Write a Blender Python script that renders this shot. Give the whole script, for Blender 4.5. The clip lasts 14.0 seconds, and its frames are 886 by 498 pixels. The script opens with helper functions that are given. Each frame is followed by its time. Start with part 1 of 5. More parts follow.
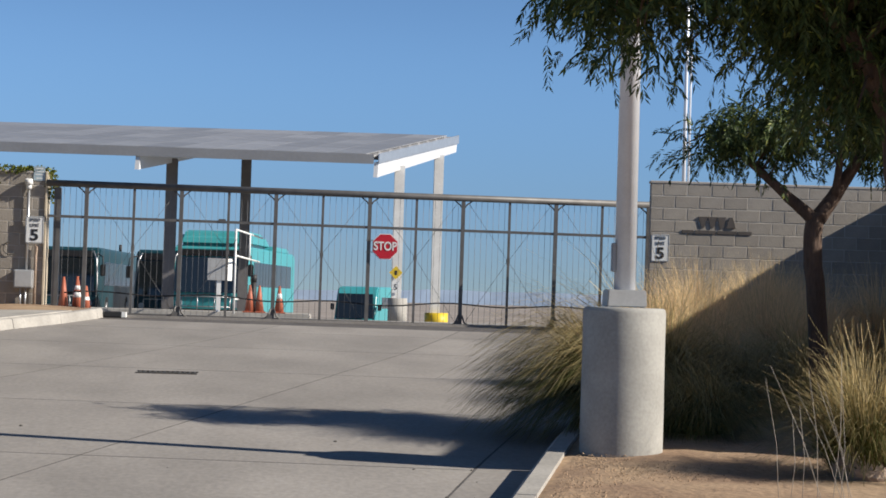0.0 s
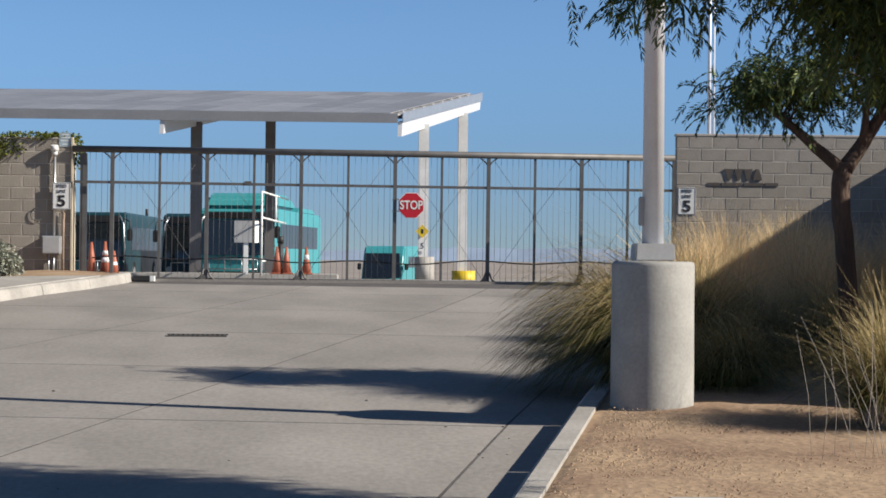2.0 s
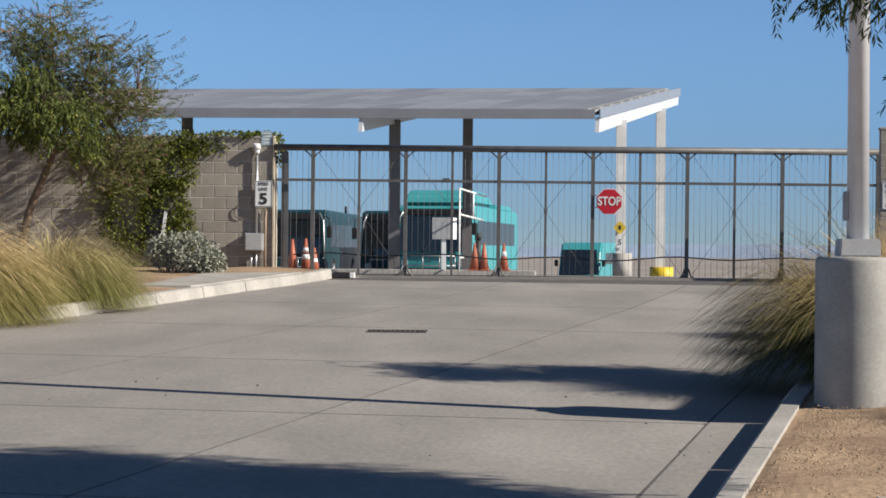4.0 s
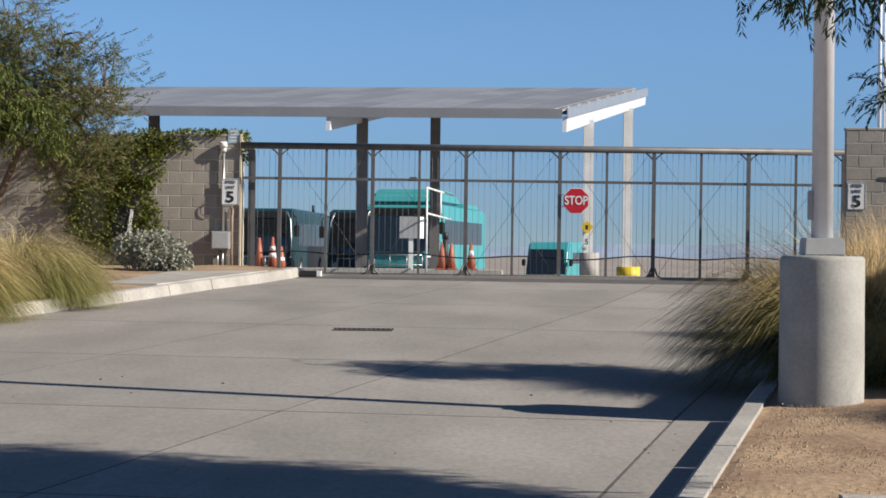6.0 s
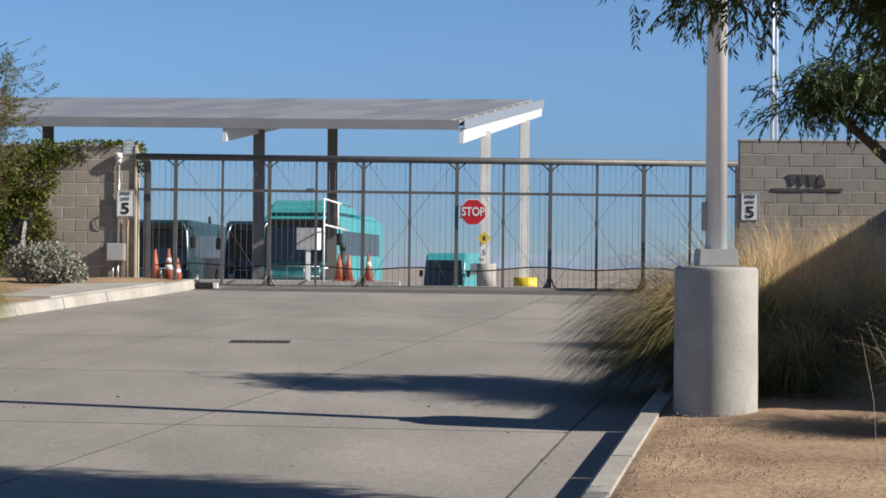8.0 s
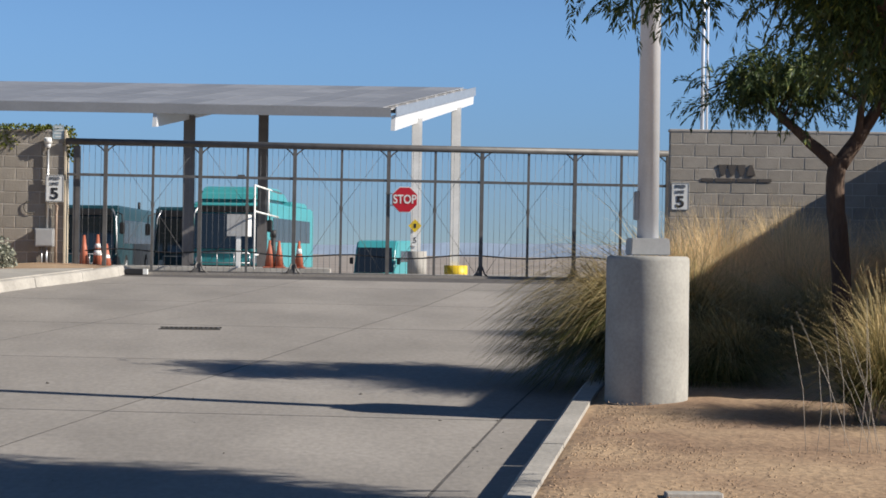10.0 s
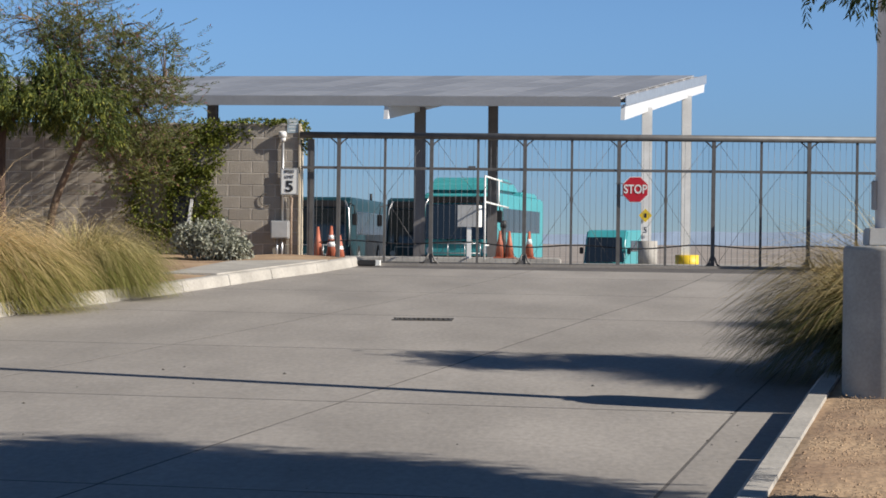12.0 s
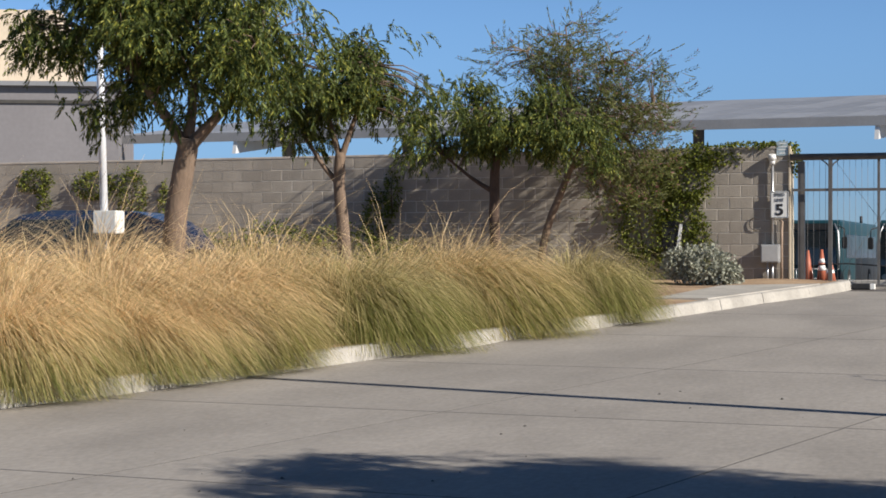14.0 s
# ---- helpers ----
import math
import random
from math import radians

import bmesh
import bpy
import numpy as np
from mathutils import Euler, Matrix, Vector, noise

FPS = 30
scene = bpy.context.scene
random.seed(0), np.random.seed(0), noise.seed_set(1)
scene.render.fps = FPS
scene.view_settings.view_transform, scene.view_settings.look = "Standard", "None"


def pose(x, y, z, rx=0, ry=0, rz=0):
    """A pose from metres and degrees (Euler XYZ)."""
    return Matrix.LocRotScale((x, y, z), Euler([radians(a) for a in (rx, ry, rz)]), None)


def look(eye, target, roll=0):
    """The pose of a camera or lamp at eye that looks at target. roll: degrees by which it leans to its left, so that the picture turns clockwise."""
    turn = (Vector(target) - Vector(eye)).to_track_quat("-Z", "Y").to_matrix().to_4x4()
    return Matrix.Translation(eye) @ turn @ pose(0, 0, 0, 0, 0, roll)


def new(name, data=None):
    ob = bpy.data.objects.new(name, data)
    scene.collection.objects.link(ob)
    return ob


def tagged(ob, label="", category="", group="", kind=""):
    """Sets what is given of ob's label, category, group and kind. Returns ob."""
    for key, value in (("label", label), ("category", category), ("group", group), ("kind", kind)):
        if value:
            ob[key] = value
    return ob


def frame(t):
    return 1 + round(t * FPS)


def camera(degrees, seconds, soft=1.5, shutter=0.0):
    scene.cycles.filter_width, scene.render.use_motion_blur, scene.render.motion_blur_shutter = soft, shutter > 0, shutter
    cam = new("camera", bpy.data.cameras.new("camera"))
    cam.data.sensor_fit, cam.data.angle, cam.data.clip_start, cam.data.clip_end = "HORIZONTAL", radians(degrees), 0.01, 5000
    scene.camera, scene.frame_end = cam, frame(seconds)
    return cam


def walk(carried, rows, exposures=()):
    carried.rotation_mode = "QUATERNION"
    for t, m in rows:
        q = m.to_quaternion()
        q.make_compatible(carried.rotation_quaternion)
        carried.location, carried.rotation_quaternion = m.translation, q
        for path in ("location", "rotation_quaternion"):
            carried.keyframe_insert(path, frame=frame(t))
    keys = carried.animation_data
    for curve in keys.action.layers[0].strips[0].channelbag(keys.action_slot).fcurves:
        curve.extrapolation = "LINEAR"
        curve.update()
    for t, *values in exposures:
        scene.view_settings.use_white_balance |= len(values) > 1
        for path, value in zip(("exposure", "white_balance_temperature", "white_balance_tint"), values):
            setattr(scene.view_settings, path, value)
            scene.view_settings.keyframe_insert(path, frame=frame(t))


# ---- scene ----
cam = camera(26.47, 14.0, soft=1.7)
EYE = 1.78
# seconds, yaw, pitch, lean, sway to the side, sway up: held in the hand at one standing place
ROWS = [
    (0.0, -3.26, 1.52, 1.69, 0.049, 0.006),
    (0.5, -3.27, 1.28, 1.28, 0.041, -0.004),
    (1.0, -3.47, 1.01, 1.16, 0.037, -0.004),
    (1.5, -3.21, 0.29, 0.94, 0.032, -0.002),
    (2.0, -2.50, 0.23, 0.53, 0.036, 0.003),
    (2.5, -1.87, 0.28, 0.22, 0.020, 0.006),
    (3.0, 1.76, 0.28, 0.38, -0.005, 0.002),
    (3.2, 3.00, 0.23, 0.79, 0.005, 0.001),
    (5.3, 3.62, -0.03, 0.32, 0.018, -0.007),
    (5.5, 3.35, 0.00, 0.41, 0.019, -0.012),
    (6.0, 2.49, 0.07, 0.59, 0.028, -0.012),
    (6.5, 1.47, 0.08, 0.34, 0.028, -0.009),
    (7.0, 1.04, 0.19, 0.39, 0.032, -0.011),
    (7.5, 0.09, 0.19, 0.15, 0.048, -0.015),
    (8.0, -0.62, 0.43, 0.43, 0.033, -0.006),
    (8.5, -1.06, 0.56, 0.72, 0.031, -0.005),
    (8.7, -1.16, 0.59, 0.76, 0.027, -0.005),
    (9.6, -2.05, 0.32, 0.80, 0.016, -0.005),
    (10.5, -3.25, -0.20, 0.78, 0.010, -0.006),
    (10.8, -1.50, -0.34, 0.76, 0.007, -0.006),
    (11.0, 0.55, -0.44, 0.68, -0.012, -0.003),
    (11.5, 3.33, -0.30, 1.01, -0.006, 0.008),
    (12.0, 4.22, -0.32, 0.51, -0.003, 0.011),
    (12.5, 4.18, -0.35, 0.86, -0.005, 0.009),
    (13.0, 4.08, -0.33, 0.69, -0.006, 0.012),
    (13.3, 4.20, -0.30, 0.03, -0.027, 0.013),
    (13.5, 8.49, -0.20, 0.21, -0.058, 0.005),
    (13.7, 12.32, 0.26, -0.18, -0.075, 0.005),
    (13.9, 16.66, 0.39, -0.16, -0.092, 0.003),
    (14.0, 18.88, 0.40, -0.10, -0.090, 0.003),
]
walk(cam, [(t, pose(dx, 0, EYE + dz, 0, 0, yaw) @ pose(0, 0, 0, 90 + pitch) @ pose(0, 0, 0, 0, 0, lean)) for t, yaw, pitch, lean, dx, dz in ROWS],
     exposures=((0.0, 0.5), (14.0, 0.5)))

# ---- light ----
SUN_AZ, SUN_EL = radians(106.0), radians(30.0)
world = bpy.data.worlds.new("sky")
scene.world = world
world.use_nodes = True
wn = world.node_tree.nodes
sky = wn.new("ShaderNodeTexSky")
sky.sky_type, sky.sun_disc = "NISHITA", False
sky.sun_elevation, sky.sun_rotation = SUN_EL, SUN_AZ
sky.altitude, sky.air_density, sky.dust_density, sky.ozone_density = 2200, 0.75, 0.0, 2.8
tint = wn.new("ShaderNodeMix")
tint.data_type, tint.blend_type = "RGBA", "MULTIPLY"
tint.inputs[0].default_value, tint.inputs[7].default_value = 1.0, (0.86, 1.0, 1.07, 1)
world.node_tree.links.new(sky.outputs[0], tint.inputs[6])
# the air near the horizon is clear and dry: it pales less than the model's
tc_w, sep_w, low_w, dim_w = (wn.new(n) for n in ("ShaderNodeTexCoord", "ShaderNodeSeparateXYZ", "ShaderNodeValToRGB", "ShaderNodeVectorMath"))
ramp = low_w.color_ramp
ramp.interpolation = "EASE"
ramp.elements[0].position, ramp.elements[0].color = 0.0, (0.50, 0.50, 0.575, 1)
ramp.elements[1].position, ramp.elements[1].color = 1.0, (0.48, 0.48, 0.49, 1)
mid = ramp.elements.new(0.14)
mid.color = (1, 1, 1, 1)
dim_w.operation = "MULTIPLY"
world.node_tree.links.new(tc_w.outputs["Generated"], sep_w.inputs[0])
world.node_tree.links.new(sep_w.outputs[2], low_w.inputs[0])
world.node_tree.links.new(tint.outputs[2], dim_w.inputs[0])
world.node_tree.links.new(low_w.outputs[0], dim_w.inputs[1])
world.node_tree.links.new(dim_w.outputs[0], wn["Background"].inputs[0])
wn["Background"].inputs[1].default_value = 0.082
sun_data = bpy.data.lights.new("sun", "SUN")
sun_data.energy, sun_data.angle, sun_data.color = 5.0, radians(0.53), (1.0, 0.93, 0.82)
sun = new("sun", sun_data)
sun.matrix_world = look((math.sin(SUN_AZ) * 60, math.cos(SUN_AZ) * 60, 60 * math.tan(SUN_EL)), (0, 0, 0))


# ---- materials ----
def mat(name, col, rough=0.7, metal=0.0, var=0.0, scale=4.0, fine=60.0, bump=0.0, col2=None, island=0.0, obj=0.0, spec=0.5, stretch=None):
    """A painted, mineral or metal surface with stains at two scales and a fine relief."""
    m = bpy.data.materials.new(name)
    m.use_nodes = True
    nt_, ns, ln = m.node_tree, m.node_tree.nodes, m.node_tree.links
    b = ns["Principled BSDF"]
    b.inputs["Roughness"].default_value = rough
    b.inputs["Metallic"].default_value = metal
    b.inputs["Specular IOR Level"].default_value = spec
    base = (*col, 1)
    b.inputs["Base Color"].default_value = base
    if var or col2 or island or obj:
        tc = ns.new("ShaderNodeTexCoord")
        src = tc.outputs["Object"]
        if stretch:
            mp = ns.new("ShaderNodeMapping")
            mp.inputs["Scale"].default_value = stretch
            ln.new(src, mp.inputs[0])
            src = mp.outputs[0]
        big, small = ns.new("ShaderNodeTexNoise"), ns.new("ShaderNodeTexNoise")
        big.inputs["Scale"].default_value, small.inputs["Scale"].default_value = scale, fine
        big.inputs["Detail"].default_value, small.inputs["Detail"].default_value = 6, 4
        ln.new(src, big.inputs[0])
        ln.new(src, small.inputs[0])
        mix = ns.new("ShaderNodeMix")
        mix.data_type = "RGBA"
        dark = col2 or tuple(c * (1 - var) for c in col)
        mix.inputs[6].default_value, mix.inputs[7].default_value = (*dark, 1), base
        ramp = ns.new("ShaderNodeMapRange")
        ramp.inputs[1].default_value, ramp.inputs[2].default_value = 0.35, 0.65
        ln.new(big.outputs[0], ramp.inputs[0])
        ln.new(ramp.outputs[0], mix.inputs[0])
        hsv = ns.new("ShaderNodeHueSaturation")
        ln.new(mix.outputs[2], hsv.inputs["Color"])
        val = ns.new("ShaderNodeMapRange")
        val.inputs[1].default_value, val.inputs[2].default_value = 0.25, 0.75
        val.inputs[3].default_value, val.inputs[4].default_value = 1 - var * 0.6, 1 + var * 0.5
        ln.new(small.outputs[0], val.inputs[0])
        out = val.outputs[0]
        for amount, node, sock in ((island, "ShaderNodeNewGeometry", "Random Per Island"), (obj, "ShaderNodeObjectInfo", "Random")):
            if amount:
                rnd, rr, mul = ns.new(node), ns.new("ShaderNodeMapRange"), ns.new("ShaderNodeMath")
                rr.inputs[3].default_value, rr.inputs[4].default_value = 1 - amount, 1 + amount
                mul.operation = "MULTIPLY"
                ln.new(rnd.outputs[sock], rr.inputs[0])
                ln.new(rr.outputs[0], mul.inputs[0])
                ln.new(out, mul.inputs[1])
                out = mul.outputs[0]
        ln.new(out, hsv.inputs["Value"])
        ln.new(hsv.outputs[0], b.inputs["Base Color"])
        if bump:
            bp = ns.new("ShaderNodeBump")
            bp.inputs["Strength"].default_value, bp.inputs["Distance"].default_value = bump, 0.02
            ln.new(small.outputs[0], bp.inputs["Height"])
            ln.new(bp.outputs[0], b.inputs["Normal"])
    return m


def leaf_mat(name, low, high, var=0.35, ramp_z=None, through_=0.42, tip=None, tips=0.0):
    """Leaves and blades: colour differs leaf by leaf, some light passes; along z from green base to dry tip for grasses."""
    m = bpy.data.materials.new(name)
    m.use_nodes = True
    ns, ln = m.node_tree.nodes, m.node_tree.links
    b = ns["Principled BSDF"]
    b.inputs["Roughness"].default_value = 0.55
    b.inputs["Specular IOR Level"].default_value = 0.25
    geo, mix = ns.new("ShaderNodeNewGeometry"), ns.new("ShaderNodeMix")
    mix.data_type = "RGBA"
    mix.inputs[6].default_value, mix.inputs[7].default_value = (*low, 1), (*high, 1)
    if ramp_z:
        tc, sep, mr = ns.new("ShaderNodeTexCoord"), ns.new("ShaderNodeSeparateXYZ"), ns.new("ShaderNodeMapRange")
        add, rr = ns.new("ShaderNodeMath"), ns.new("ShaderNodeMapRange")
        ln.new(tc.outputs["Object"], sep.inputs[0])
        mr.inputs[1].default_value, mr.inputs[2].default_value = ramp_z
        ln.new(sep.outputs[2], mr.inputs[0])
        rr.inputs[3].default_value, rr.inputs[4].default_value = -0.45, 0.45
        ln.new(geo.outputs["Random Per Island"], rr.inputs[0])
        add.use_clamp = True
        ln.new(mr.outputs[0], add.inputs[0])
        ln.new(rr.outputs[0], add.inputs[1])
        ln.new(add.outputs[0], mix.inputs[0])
    else:
        ln.new(geo.outputs["Random Per Island"], mix.inputs[0])
    col = mix.outputs[2]
    if tip:
        wn_, cmp_, mix2 = ns.new("ShaderNodeTexWhiteNoise"), ns.new("ShaderNodeMath"), ns.new("ShaderNodeMix")
        wn_.noise_dimensions = "1D"
        ln.new(geo.outputs["Random Per Island"], wn_.inputs["W"])
        cmp_.operation = "LESS_THAN"
        cmp_.inputs[1].default_value = tips
        ln.new(wn_.outputs[0], cmp_.inputs[0])
        mix2.data_type = "RGBA"
        mix2.inputs[7].default_value = (*tip, 1)
        ln.new(col, mix2.inputs[6])
        ln.new(cmp_.outputs[0], mix2.inputs[0])
        col = mix2.outputs[2]
    hsv, rv = ns.new("ShaderNodeHueSaturation"), ns.new("ShaderNodeMapRange")
    w2 = ns.new("ShaderNodeTexWhiteNoise")
    w2.noise_dimensions = "1D"
    mul = ns.new("ShaderNodeMath")
    mul.operation = "MULTIPLY"
    mul.inputs[1].default_value = 7.31
    ln.new(geo.outputs["Random Per Island"], mul.inputs[0])
    ln.new(mul.outputs[0], w2.inputs["W"])
    rv.inputs[3].default_value, rv.inputs[4].default_value = 1 - var, 1 + var
    ln.new(w2.outputs[0], rv.inputs[0])
    ln.new(rv.outputs[0], hsv.inputs["Value"])
    ln.new(col, hsv.inputs["Color"])
    ln.new(hsv.outputs[0], b.inputs["Base Color"])
    tr_, ms = ns.new("ShaderNodeBsdfTranslucent"), ns.new("ShaderNodeMixShader")
    ln.new(hsv.outputs[0], tr_.inputs[0])
    ms.inputs[0].default_value = through_
    ln.new(b.outputs[0], ms.inputs[1])
    ln.new(tr_.outputs[0], ms.inputs[2])
    ln.new(ms.outputs[0], ns["Material Output"].inputs[0])
    return m


def glass_mat(name, tint, rough=0.05):
    m = bpy.data.materials.new(name)
    m.use_nodes = True
    b = m.node_tree.nodes["Principled BSDF"]
    b.inputs["Base Color"].default_value = (*tint, 1)
    b.inputs["Roughness"].default_value = rough
    b.inputs["Specular IOR Level"].default_value = 0.7
    return m


M = {}
M["concrete"] = mat("road_concrete", (0.31, 0.285, 0.26), 0.85, var=0.24, scale=0.8, fine=24, bump=0.12, obj=0.05, stretch=(1.0, 0.5, 1.0))
M["kerb"] = mat("kerb_concrete", (0.42, 0.395, 0.36), 0.85, var=0.25, scale=2.0, fine=30, bump=0.2)
M["base"] = mat("cast_concrete", (0.375, 0.365, 0.34), 0.85, var=0.20, scale=3.5, fine=45, bump=0.06)
M["dirt"] = mat("bed_dirt", (0.40, 0.28, 0.175), 0.95, var=0.42, scale=1.3, fine=18, bump=0.7, col2=(0.27, 0.175, 0.11))
M["desert"] = mat("desert_ground", (0.34, 0.29, 0.25), 0.95, var=0.3, scale=0.02, fine=0.4)
M["yard"] = mat("yard_paving", (0.33, 0.31, 0.28), 0.9, var=0.25, scale=0.5, fine=8, bump=0.1)
M["block"] = mat("concrete_block", (0.335, 0.298, 0.255), 0.9, var=0.16, scale=3.0, fine=40, bump=0.4, obj=0.10)
M["blockrest"] = mat("concrete_block_joined", (0.335, 0.298, 0.255), 0.9, var=0.16, scale=3.0, fine=40, bump=0.4, island=0.10)
M["mortar"] = mat("mortar", (0.50, 0.46, 0.41), 0.95, var=0.2, scale=4, fine=60, bump=0.3)
M["cap"] = mat("wall_cap", (0.45, 0.40, 0.35), 0.9, var=0.2, scale=4, fine=50, bump=0.2)
# cream that holds the sunlight falling on the left wall's end face
M["sunend"] = mat("sunlit_end_cream", (0.62, 0.53, 0.40), 0.9, var=0.2, scale=3, fine=50, bump=0.2)
M["gate"] = mat("gate_steel", (0.15, 0.143, 0.138), 0.55, metal=0.25, var=0.25, scale=5, fine=60)
M["wire"] = mat("gate_wire", (0.20, 0.20, 0.21), 0.6, metal=0.2)
M["galv"] = mat("galvanised_steel", (0.55, 0.56, 0.58), 0.38, metal=0.75, var=0.12, scale=6, fine=50)
M["polepaint"] = mat("pole_grey_paint", (0.76, 0.78, 0.83), 0.36, metal=0.2, var=0.08, scale=5, fine=60)
M["grey"] = mat("grey_box_paint", (0.42, 0.42, 0.42), 0.5, var=0.12, scale=6, fine=60)
M["white"] = mat("white_paint", (0.80, 0.80, 0.78), 0.45, var=0.08, scale=3, fine=30)
M["beam"] = mat("canopy_white_steel", (0.54, 0.55, 0.57), 0.45, var=0.06, scale=1, fine=12)
M["fascia"] = mat("canopy_fascia", (0.27, 0.27, 0.28), 0.5, metal=0.3, var=0.1, scale=1, fine=12)
M["col"] = mat("canopy_column_paint", (0.76, 0.75, 0.73), 0.5, var=0.12, scale=2, fine=20)
# dark grey, for every column but the end pair
M["darkcol"] = mat("dark_column_paint", (0.16, 0.15, 0.15), 0.6, var=0.2, scale=2, fine=20)
M["panel"] = mat("solar_panel", (0.30, 0.305, 0.32), 0.40, var=0.16, scale=1.2, fine=9, obj=0.16, spec=0.6)
M["yellow"] = mat("yellow_paint", (0.75, 0.52, 0.03), 0.5, var=0.15, scale=4, fine=30)
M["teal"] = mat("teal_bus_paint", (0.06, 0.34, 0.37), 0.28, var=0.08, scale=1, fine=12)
# the same teal with the parking row's shade put into the colour
M["tealshade"] = mat("shaded_teal_bus_paint", (0.012, 0.050, 0.065), 0.3, var=0.1, scale=1, fine=12)
M["black"] = mat("black_rubber", (0.02, 0.02, 0.022), 0.6, var=0.2, scale=6, fine=60)
M["glass"] = glass_mat("vehicle_glass", (0.015, 0.02, 0.024))
M["glassside"] = glass_mat("side_glass", (0.025, 0.03, 0.04), 0.12)
M["blue"] = mat("dark_blue_car_paint", (0.02, 0.035, 0.08), 0.2, var=0.05, scale=2, fine=20, spec=0.8)
M["orange"] = mat("orange_cone", (0.42, 0.12, 0.065), 0.55, var=0.15, scale=6, fine=50)
M["red"] = mat("sign_red", (0.52, 0.015, 0.03), 0.4, var=0.06, scale=6, fine=50)
M["ink"] = mat("sign_black", (0.02, 0.02, 0.025), 0.5)
M["letter"] = mat("dark_letter_metal", (0.09, 0.075, 0.065), 0.6, var=0.2, scale=8, fine=60)
M["bluelite"] = mat("pale_blue_notice", (0.36, 0.45, 0.50), 0.5, var=0.1, scale=20, fine=80)
M["bark"] = mat("tree_bark", (0.10, 0.065, 0.048), 0.95, var=0.4, scale=5, fine=40, bump=0.9, stretch=(1, 1, 0.25))
M["barklight"] = mat("smooth_bark", (0.20, 0.14, 0.10), 0.9, var=0.3, scale=6, fine=40, bump=0.5, stretch=(1, 1, 0.3))
# one leaf in two tones: shade put into the first, sun into the second
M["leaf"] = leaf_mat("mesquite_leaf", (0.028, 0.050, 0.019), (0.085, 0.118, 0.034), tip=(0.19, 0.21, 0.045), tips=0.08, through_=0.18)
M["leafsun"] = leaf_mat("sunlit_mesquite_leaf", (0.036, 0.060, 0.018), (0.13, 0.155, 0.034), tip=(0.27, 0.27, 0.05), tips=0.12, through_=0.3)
M["leafolive"] = leaf_mat("willow_leaf", (0.075, 0.095, 0.030), (0.21, 0.215, 0.075), tip=(0.30, 0.13, 0.13), tips=0.07)
M["vine"] = leaf_mat("vine_leaf", (0.045, 0.068, 0.012), (0.20, 0.215, 0.035), through_=0.3)
M["sage"] = leaf_mat("sage_leaf", (0.22, 0.23, 0.18), (0.40, 0.41, 0.34), through_=0.2)
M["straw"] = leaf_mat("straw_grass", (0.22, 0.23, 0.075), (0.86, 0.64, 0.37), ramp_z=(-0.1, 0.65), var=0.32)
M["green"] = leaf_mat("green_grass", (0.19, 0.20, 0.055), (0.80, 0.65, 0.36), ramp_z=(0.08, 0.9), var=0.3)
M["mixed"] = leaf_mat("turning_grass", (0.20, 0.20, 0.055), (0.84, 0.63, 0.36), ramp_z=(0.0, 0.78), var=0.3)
# olive grass, its colour made darker for the clumps that stand in shade
M["fan"] = leaf_mat("shade_olive_fan_grass", (0.075, 0.085, 0.022), (0.64, 0.49, 0.25), ramp_z=(0.15, 0.95), var=0.35, through_=0.22)
M["tan"] = mat("tan_building_wall", (0.66, 0.55, 0.42), 0.9, var=0.12, scale=0.4, fine=8, bump=0.1)
M["greywall"] = mat("grey_building_wall", (0.20, 0.19, 0.20), 0.9, var=0.12, scale=0.4, fine=8, bump=0.1)
# the haze of the distance is put into this blue
M["hill"] = mat("far_hill", (0.25, 0.32, 0.43), 1.0, var=0.15, scale=0.003, fine=0.02)
M["iron"] = mat("cast_iron", (0.06, 0.055, 0.05), 0.7, var=0.3, scale=8, fine=40)
M["joint"] = mat("joint_filler", (0.11, 0.10, 0.095), 0.9, var=0.3, scale=3, fine=30)
M["rock"] = mat("tan_rock", (0.40, 0.30, 0.23), 0.95, var=0.35, scale=6, fine=30, bump=0.8)


# ---- mesh helpers ----
def B():
    return bmesh.new()


def box(bm, c, s, m=None):
    """A box of size s round c, turned by m first."""
    r = bmesh.ops.create_cube(bm, size=1)
    bmesh.ops.transform(bm, matrix=(Matrix.Translation(c) @ (m or Matrix()) @ Matrix.Diagonal((*s, 1))), verts=r["verts"])
    return r["verts"]


def rod(bm, a, b, r0, r1=None, n=10):
    """A tapered rod from a to b, closed."""
    a, b = Vector(a), Vector(b)
    r1 = r0 if r1 is None else r1
    q = (b - a).to_track_quat("Z", "Y").to_matrix()
    rings = []
    for p, r in ((a, r0), (b, r1)):
        rings.append([bm.verts.new(p + q @ Vector((r * math.cos(k * math.tau / n), r * math.sin(k * math.tau / n), 0))) for k in range(n)])
    for k in range(n):
        f = bm.faces.new((rings[0][k], rings[0][(k + 1) % n], rings[1][(k + 1) % n], rings[1][k]))
        f.smooth = True
    bm.faces.new(rings[0][::-1])
    bm.faces.new(rings[1])


